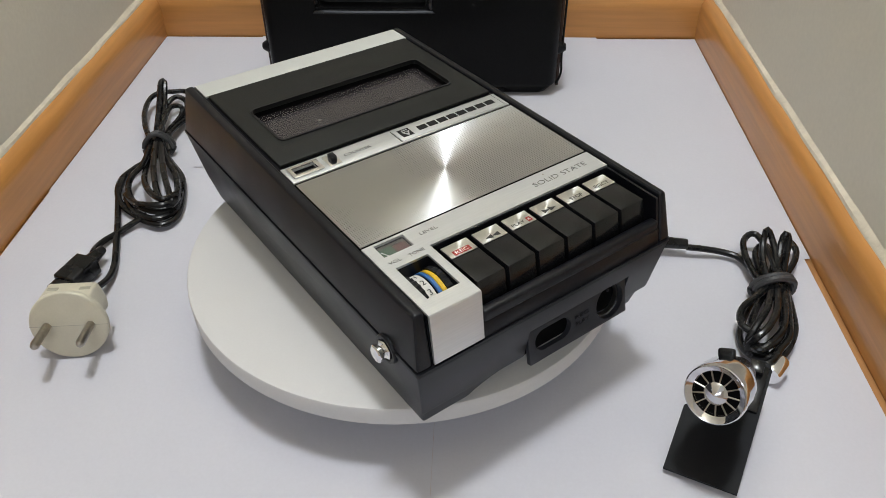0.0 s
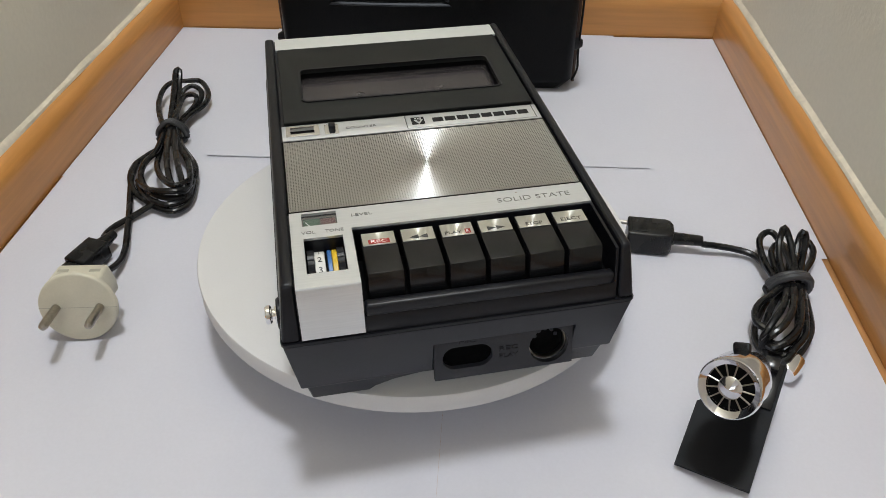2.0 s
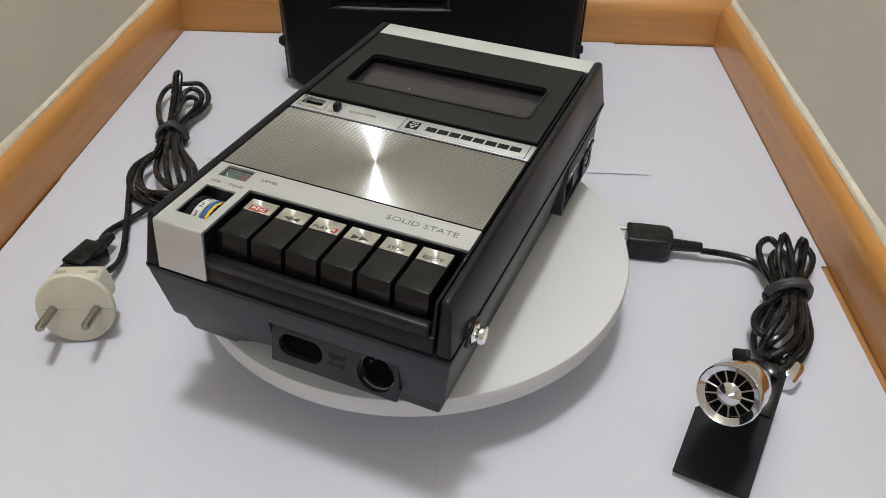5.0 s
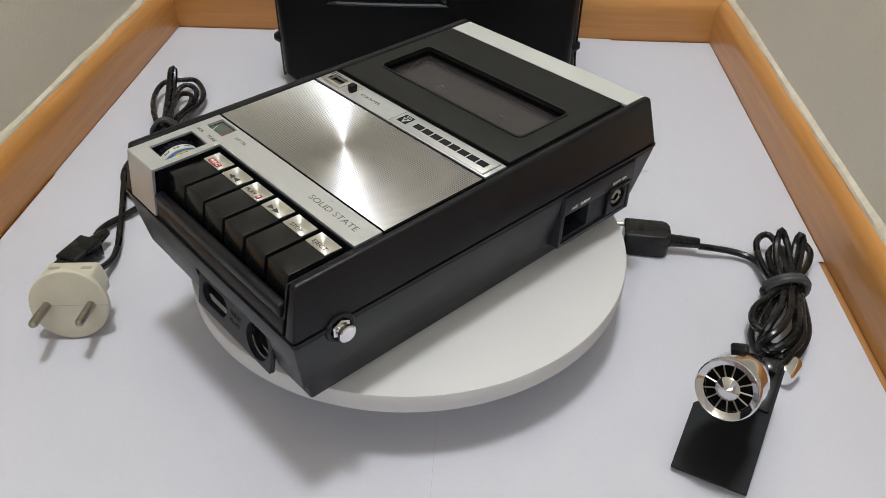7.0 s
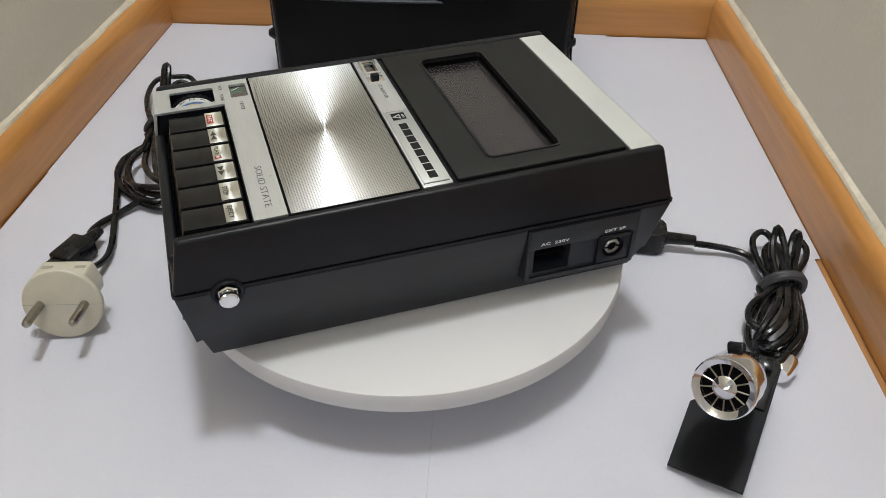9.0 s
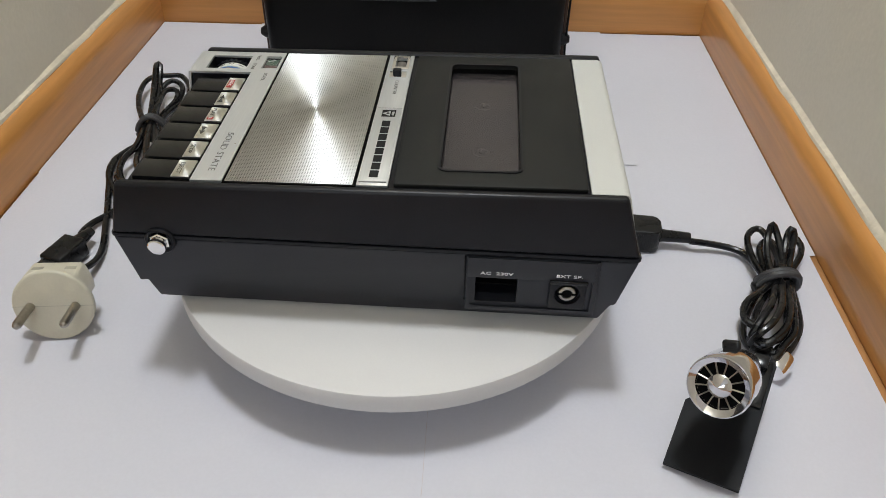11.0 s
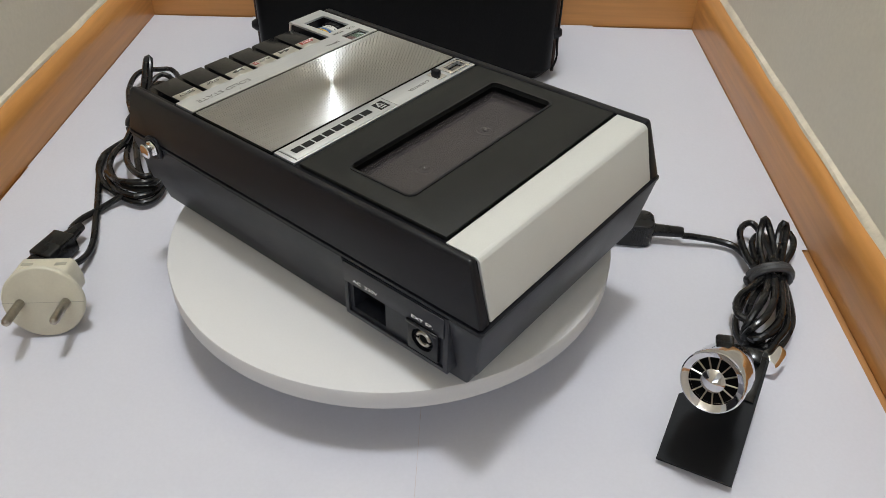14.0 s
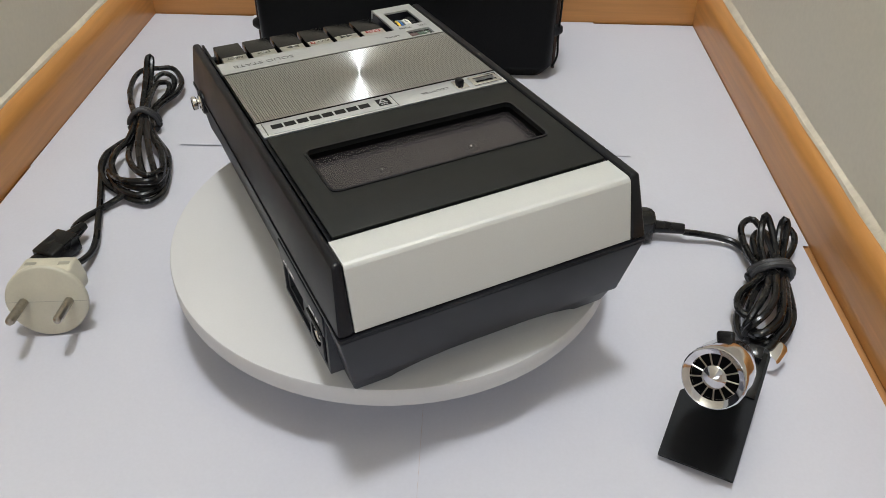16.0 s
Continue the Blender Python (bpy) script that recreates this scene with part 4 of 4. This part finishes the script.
    part("rubber_band", tube(bmesh.new(), tie, 1.5, 8, True, step=1.5), RUBBER, ob, "grey rubber band round the cord")
    part("rubber_band", tube(bmesh.new(), [(x + 0.6, y + 3.0 - (z - 8) * 0.12, z + 0.3) for x, y, z in tie], 1.4, 8, True, step=1.5), RUBBER, ob, "grey rubber band round the cord")
    # small appliance connector
    d = Vector((-0.38, -0.925, 0))
    ang = math.degrees(math.atan2(d.y, d.x))
    m = Matrix.Translation((-167.5, 26.5, 8.2)) @ Matrix.Rotation(radians(ang), 4, "Z")
    bm = box(bmesh.new(), -9.5, 9.5, -6.4, 6.4, -5.6, 4.6, 1.2, 3)
    bmesh.ops.transform(bm, matrix=m, verts=bm.verts)
    con = part("appliance_connector", bm, CORD, ob, "flat black appliance connector")
    bm = lathe(bmesh.new(), [(0.01, -20), (2.3, -20), (3.8, -9.6), (0.01, -9.6)], m @ Matrix.Rotation(radians(90), 4, "Y"), 16)
    part("strain_relief", bm, CORD, con)
    bm = box(bmesh.new(), 9.55, 17, -4.6, 4.6, -3.6, 3.4, 1.0, 3)
    bmesh.ops.transform(bm, matrix=m, verts=bm.verts)
    part("nose", bm, CORD, con)
    return ob


def build_plug(cord):
    """Round two-pin mains plug on the end of the cord, pins towards the room."""
    z = Vector((0.05, -0.972, 0.22)).normalized()      # pins point this way
    c = Vector((-153.6, -24.6, 18.7))
    x = Vector((0.997, 0.05, -0.05))
    x = (x - z * x.dot(z)).normalized()
    y = z.cross(x)
    m = Matrix.Translation(c) @ Matrix((x, y, z)).transposed().to_4x4()
    R = 17.2
    prof = [(0.01, -15), (8.0, -15), (9.5, -13.5), (12.5, -9), (16.0, -4.5), (R, -2.5), (R, -0.7), (R - 0.4, -0.15), (R - 1.0, 0), (0.01, 0)]
    ob = part("mains_plug", lathe(bmesh.new(), prof, m, 56), CREAM, cord, "ivory round two-pin mains plug", 40)
    bm = prism(bmesh.new(), [(-14.0, 1), (14.0, 1), (13.8, 6), (12.0, 11.4), (10.6, 14.2), (-10.6, 14.2), (-12.0, 11.4), (-13.8, 6)], "z", -15.5, -1.2, 1.2, 3)
    bmesh.ops.transform(bm, matrix=m, verts=bm.verts)
    part("cover_half", bm, CREAM, ob)
    bm = box(bmesh.new(), -17.0, 17.0, -0.1, 0.1, -1, 0.05)
    bmesh.ops.transform(bm, matrix=m, verts=bm.verts)
    part("joint_line", bm, JOINT, ob)
    for s in (-1, 1):
        mm = m @ Matrix.Translation((s * 9.5, 0, 0))
        part("pin", lathe(bmesh.new(), [(0.01, -1), (2.0, -1), (2.0, 15.4), (1.6, 16.8), (0.8, 17.4), (0.01, 17.5)], mm, 24), STEEL, ob, "bare nickel pin")
        # recess drawn as a low block, its shade put into darker ivory
        bm = box(bmesh.new(), s * 7 - 2.4, s * 7 + 2.4, 13.8, 14.35, -10.5, -7.6, 0.2)
        bmesh.ops.transform(bm, matrix=m, verts=bm.verts)
        part("screw_recess_shade", bm, JOINT, ob)


def build_microphone():
    ob = empty("microphone", (0, 0, 0))
    tagged(ob, "chrome microphone on black stand with bundled black cord", "microphone")
    head = Vector((107.3, -114.0, 50.0))
    tail = Vector((168.0, -50.0, 11.5))
    z = (head - tail).normalized()
    x = Vector((0, 0, 1)).cross(z).normalized()
    y = z.cross(x)
    m = Matrix.Translation(head) @ Matrix((x, y, z)).transposed().to_4x4()
    part("barrel", lathe(bmesh.new(), [(0.01, -16.5), (9.8, -16.5), (10.6, -15.5), (10.9, -12), (10.9, -3.6), (11.3, -3.4), (11.3, -1.0), (11.1, -0.4), (10.7, -0.2), (10.4, -0.5), (8.5, -1.7), (8.3, -3.0), (0.01, -3.1)], m, 64), MICCHROME, ob, "polished chrome barrel")
    part("grille_back", lathe(bmesh.new(), [(0.01, -3.05), (8.25, -3.05), (8.25, -2.95), (0.01, -2.95)], m, 48), PIT, ob)
    part("hub_cone", lathe(bmesh.new(), [(0.01, -2.9), (4.3, -2.9), (4.3, -1.5), (4.0, -1.2), (0.25, 0.6), (0.01, 0.62)], m, 40), MICCHROME, ob, "polished cone hub")
    for k in range(13):
        bm = box(bmesh.new(), 3.9, 8.5, -0.24, 0.24, -2.5, -1.75, 0.15, 1)
        bmesh.ops.transform(bm, matrix=m @ Matrix.Rotation(2 * math.pi * k / 13 + 0.2, 4, "Z"), verts=bm.verts)
        part("spoke", bm, STEEL, ob)
    part("clip_sleeve", lathe(bmesh.new(), [(0.01, -34), (4.6, -34), (6.6, -30), (8.2, -17.2), (0.01, -16.6)], m, 40), KEYMAT, ob, "black sleeve held by the stand clip")
    e0, e1 = Vector((156.5, -70.0, 7.0)), Vector((166.0, -61.0, 7.0))
    mt = Matrix.Translation(e0) @ (e1 - e0).to_track_quat("Z", "Y").to_matrix().to_4x4()
    n = (e1 - e0).length
    part("handle_end", lathe(bmesh.new(), [(0.01, 0), (4.2, 0), (4.8, 1.2), (5.0, n - 4), (4.6, n - 2.4), (3.8, n - 2), (0.01, n - 2)], mt, 40), CHROME, ob, "chrome end of the microphone handle")
    bm = box(bmesh.new(), -3.3, 3.3, 9.0, 13.2, -17.5, -14.9, 1.25, 3)
    bmesh.ops.transform(bm, matrix=m @ Matrix.Rotation(radians(22), 4, "Z"), verts=bm.verts)
    part("clip_tab", bm, KEYMAT, ob, "black tab of the stand clip")
    # stand: a bent black plate with clip arms
    B0, B1 = Vector((100.4, -106.9, 5.4)), Vector((121.4, -125.9, 5.0))
    along = (Vector((150.0, -79.5, 25.0)) - B1)
    L = along.length
    along.normalize()
    across = (B0 - B1)
    W = across.length
    across = (across - along * across.dot(along)).normalized()
    up = across.cross(along) * -1
    if up.z < 0:
        up = -up
    pm = Matrix.Translation(B1) @ Matrix((along, across, along.cross(across))).transposed().to_4x4()
    s = 1 if along.cross(across).z > 0 else -1
    bm = prism(bmesh.new(), [(0, 0), (L - 4, 0), (L - 1.2, 1.2), (L, 4), (L - 2, 9), (L - 16, 14), (L - 30, W), (0, W)], "z", -1.0 * s, 0.9 * s)
    bmesh.ops.transform(bm, matrix=pm, verts=bm.verts)
    stand = part("stand_plate", bm, STANDMAT, ob, "flat black plastic stand plate")
    bm = prism(bmesh.new(), [(L - 24, 1.2), (L - 3, 1.2), (L - 3.5, 8), (L - 17, 12.5), (L - 24, 19)], "z", *sorted((1.0 * s, 2.0 * s)), 0.3)
    bmesh.ops.transform(bm, matrix=pm, verts=bm.verts)
    part("clip_plate", bm, KEYMAT, stand)
    bm = box(bmesh.new(), L - 8, L - 2.5, 3, 9, *sorted((1.0 * s, 5.0 * s)), 0.6)
    bmesh.ops.transform(bm, matrix=pm, verts=bm.verts)
    part("hinge", bm, KEYMAT, stand)
    for q in (Vector((L - 5, 4, 0)), Vector((L - 17, 11, 0)), Vector((6, W * 0.5, 0))):
        p = pm @ q
        bm = box(bmesh.new(), p.x - 2, p.x + 2, p.y - 2, p.y + 2, 1.6, p.z - 0.3, 0.4)
        part("stand_leg", bm, STANDMAT, stand)

    cord = ob
    r = 1.7
    loops = [
        [(176, -10, 8.0), (175, 1, 9.0), (176, 12, 10.0), (178, 19, 11.0), (182, 23, 12.0), (186, 23, 12.0), (187, 14, 12.0), (186, 1, 12.0), (183, -13, 12.0)],
        [(178, -15, 11.0), (180, -1, 13.0), (183, 9, 16.0), (185, 13, 20.0), (186, 14, 22.0), (188, 12, 19.0), (188, 2, 14.0), (184, -12, 12.0)],
        [(181, -14, 10.0), (188, -1, 13.0), (192, 8, 18.0), (194, 10, 22.0), (196, 9, 19.0), (193, 2, 13.0), (186, -12, 11.0)],
        [(184, -7, 5.0), (192, 10, 7.0), (198, 17, 9.0), (202, 19, 10.0), (204, 13, 9.0), (201, 6, 7.0), (195, -1, 6.0), (189, -8, 5.0)],
        [(179, -7, 5.0), (182, 7, 5.0), (184, 15, 6.0), (189, 20, 7.0), (192, 17, 7.0), (190, 4, 7.0), (187, -8, 6.0)],
        [(174, -20, 13.0), (165, -27, 13.0), (159, -31, 13.0), (155, -36, 12.0), (154, -42, 11.0), (157, -46, 11.0), (160, -48, 12.0)],
        [(178, -11, 5.0), (166, -24, 5.0), (158, -35, 4.5), (154, -43, 4.5), (153, -51, 4.5), (156, -58, 6.0), (161, -60, 9.0), (169, -52, 9.0), (177, -39, 9.0), (184, -16, 9.0)],
        [(176, -21, 14.0), (166, -38, 17.0), (158, -47, 16.0), (153, -52, 12.0), (153, -53, 8.0), (156, -56, 8.0), (163, -53, 8.0)],
        [(178, -22, 15.0), (169, -41, 18.0), (161, -51, 18.0), (154, -55, 15.0), (152, -55, 9.0), (155, -56, 6.0), (162, -55, 6.0)],
        [(182, -20, 13.0), (175, -38, 15.0), (168, -51, 16.0), (160, -58, 15.0), (154, -60, 13.0), (154, -54, 11.0), (159, -42, 9.0)],
        [(186, -16, 9.0), (183, -30, 9.0), (179, -44, 8.0), (173, -53, 7.0), (166, -60, 7.0), (160, -63, 8.0)],
        [(184, -19, 12.0), (177, -39, 13.0), (171, -53, 13.0), (163, -61, 13.0), (158, -66, 12.0), (154, -67, 11.0)],
        [(178, -15, 9.0), (165, -31, 9.0), (158, -43, 9.0), (155, -54, 11.0), (158, -59, 14.0), (166, -54, 15.0), (174, -38, 14.0), (181, -19, 12.0)],
    ]
    for pts in loops:
        part("cord_loop", tube(bmesh.new(), pts, r, 9), CORD, cord)
    for pts in [
        [(149, 21, 7.5), (158, 20, 6.5), (167, 18, 5.5), (174, 14, 5.0), (176, 6, 6.0), (176, -4, 8.0), (178, -13, 8.0)],
    ]:
        part("cord_run", tube(bmesh.new(), pts, r, 9), CORD, cord)
    tie = [(171.5, -13, 4), (171, -14, 11), (176.5, -17, 17.5), (186, -16, 16), (190, -13, 9), (189, -11, 3.6), (180, -11, 1.9)]
    part("rubber_band", tube(bmesh.new(), tie, 1.9, 8, True, step=1.5), RUBBER, cord, "grey rubber band round the cord")
    part("rubber_band", tube(bmesh.new(), [(x, y - 3.6 + (z - 8) * 0.15, z + 0.2) for x, y, z in tie], 1.8, 8, True, step=1.5), RUBBER, cord, "grey rubber band round the cord")
    # connector: squared black moulding with two silver pins
    m = Matrix.Translation((122.2, 28.4, 9.8)) @ Matrix.Rotation(radians(-12), 4, "Z")
    outline = [(-11, -7.0), (-10.2, -7.8), (8.5, -7.8), (11.2, -6.6), (12.6, -3.6), (12.6, 3.6), (11.2, 6.6), (8.5, 7.8), (-10.2, 7.8), (-11, 7.0)]
    bm = prism(bmesh.new(), outline, "z", -8.0, 5.2, 0.9, 3)
    bmesh.ops.transform(bm, matrix=m, verts=bm.verts)
    con = part("connector", bm, CORD, cord, "squared black moulded connector with a ribbed grip", 40)
    for k in range(5):
        bm = box(bmesh.new(), 0.6 + 1.6 * k, 1.5 + 1.6 * k, -8.0, 8.0, -6.0, 3.6, 0.1, 1)
        bmesh.ops.transform(bm, matrix=m, verts=bm.verts)
        part("rib", bm, CORD, con)
    bm = box(bmesh.new(), -9.0, -1.5, -5.6, 5.6, 5.0, 5.6, 0.25)
    bmesh.ops.transform(bm, matrix=m, verts=bm.verts)
    part("grip_panel", bm, CORD, con)
    for dy, dz in ((5.4, 2.2), (-3.4, -0.5)):
        bm = lathe(bmesh.new(), [(0.01, -18.5), (0.9, -18.2), (1.2, -17.4), (1.2, -11.1), (0.01, -11.1)], m @ Matrix.Translation((0, dy, dz)) @ Matrix.Rotation(radians(90), 4, "Y"), 14)
        part("pin", bm, STEEL, con, "silver jack pin")
    bm = lathe(bmesh.new(), [(0.01, 12.5), (3.9, 12.6), (3.3, 14.0), (2.8, 27.2), (2.5, 28), (0.01, 28)], m @ Matrix.Translation((0, 0, -1.4)) @ Matrix.Rotation(radians(90), 4, "Y"), 18)
    part("strain_relief", bm, CORD, con)


build_room()
build_ceiling_light()
build_papers()
disc = build_turntable()
recorder = build_recorder()
build_case()
build_plug(build_power_cord())
build_microphone()


AXLE = pose(-0.0005, 0.0013, 0, 0.24, 0.44, 0)     # the stand leans a hair on the papers


def motions():
    walk(disc, [(t, AXLE @ pose(0, 0, 0, 0, 0, a)) for t, a in TURN])
    walk(recorder, [(t, AXLE @ pose(0, 0, DISC_TOP * 0.001, 0, 0, a - 1.1)) for t, a in TURN])


motions()
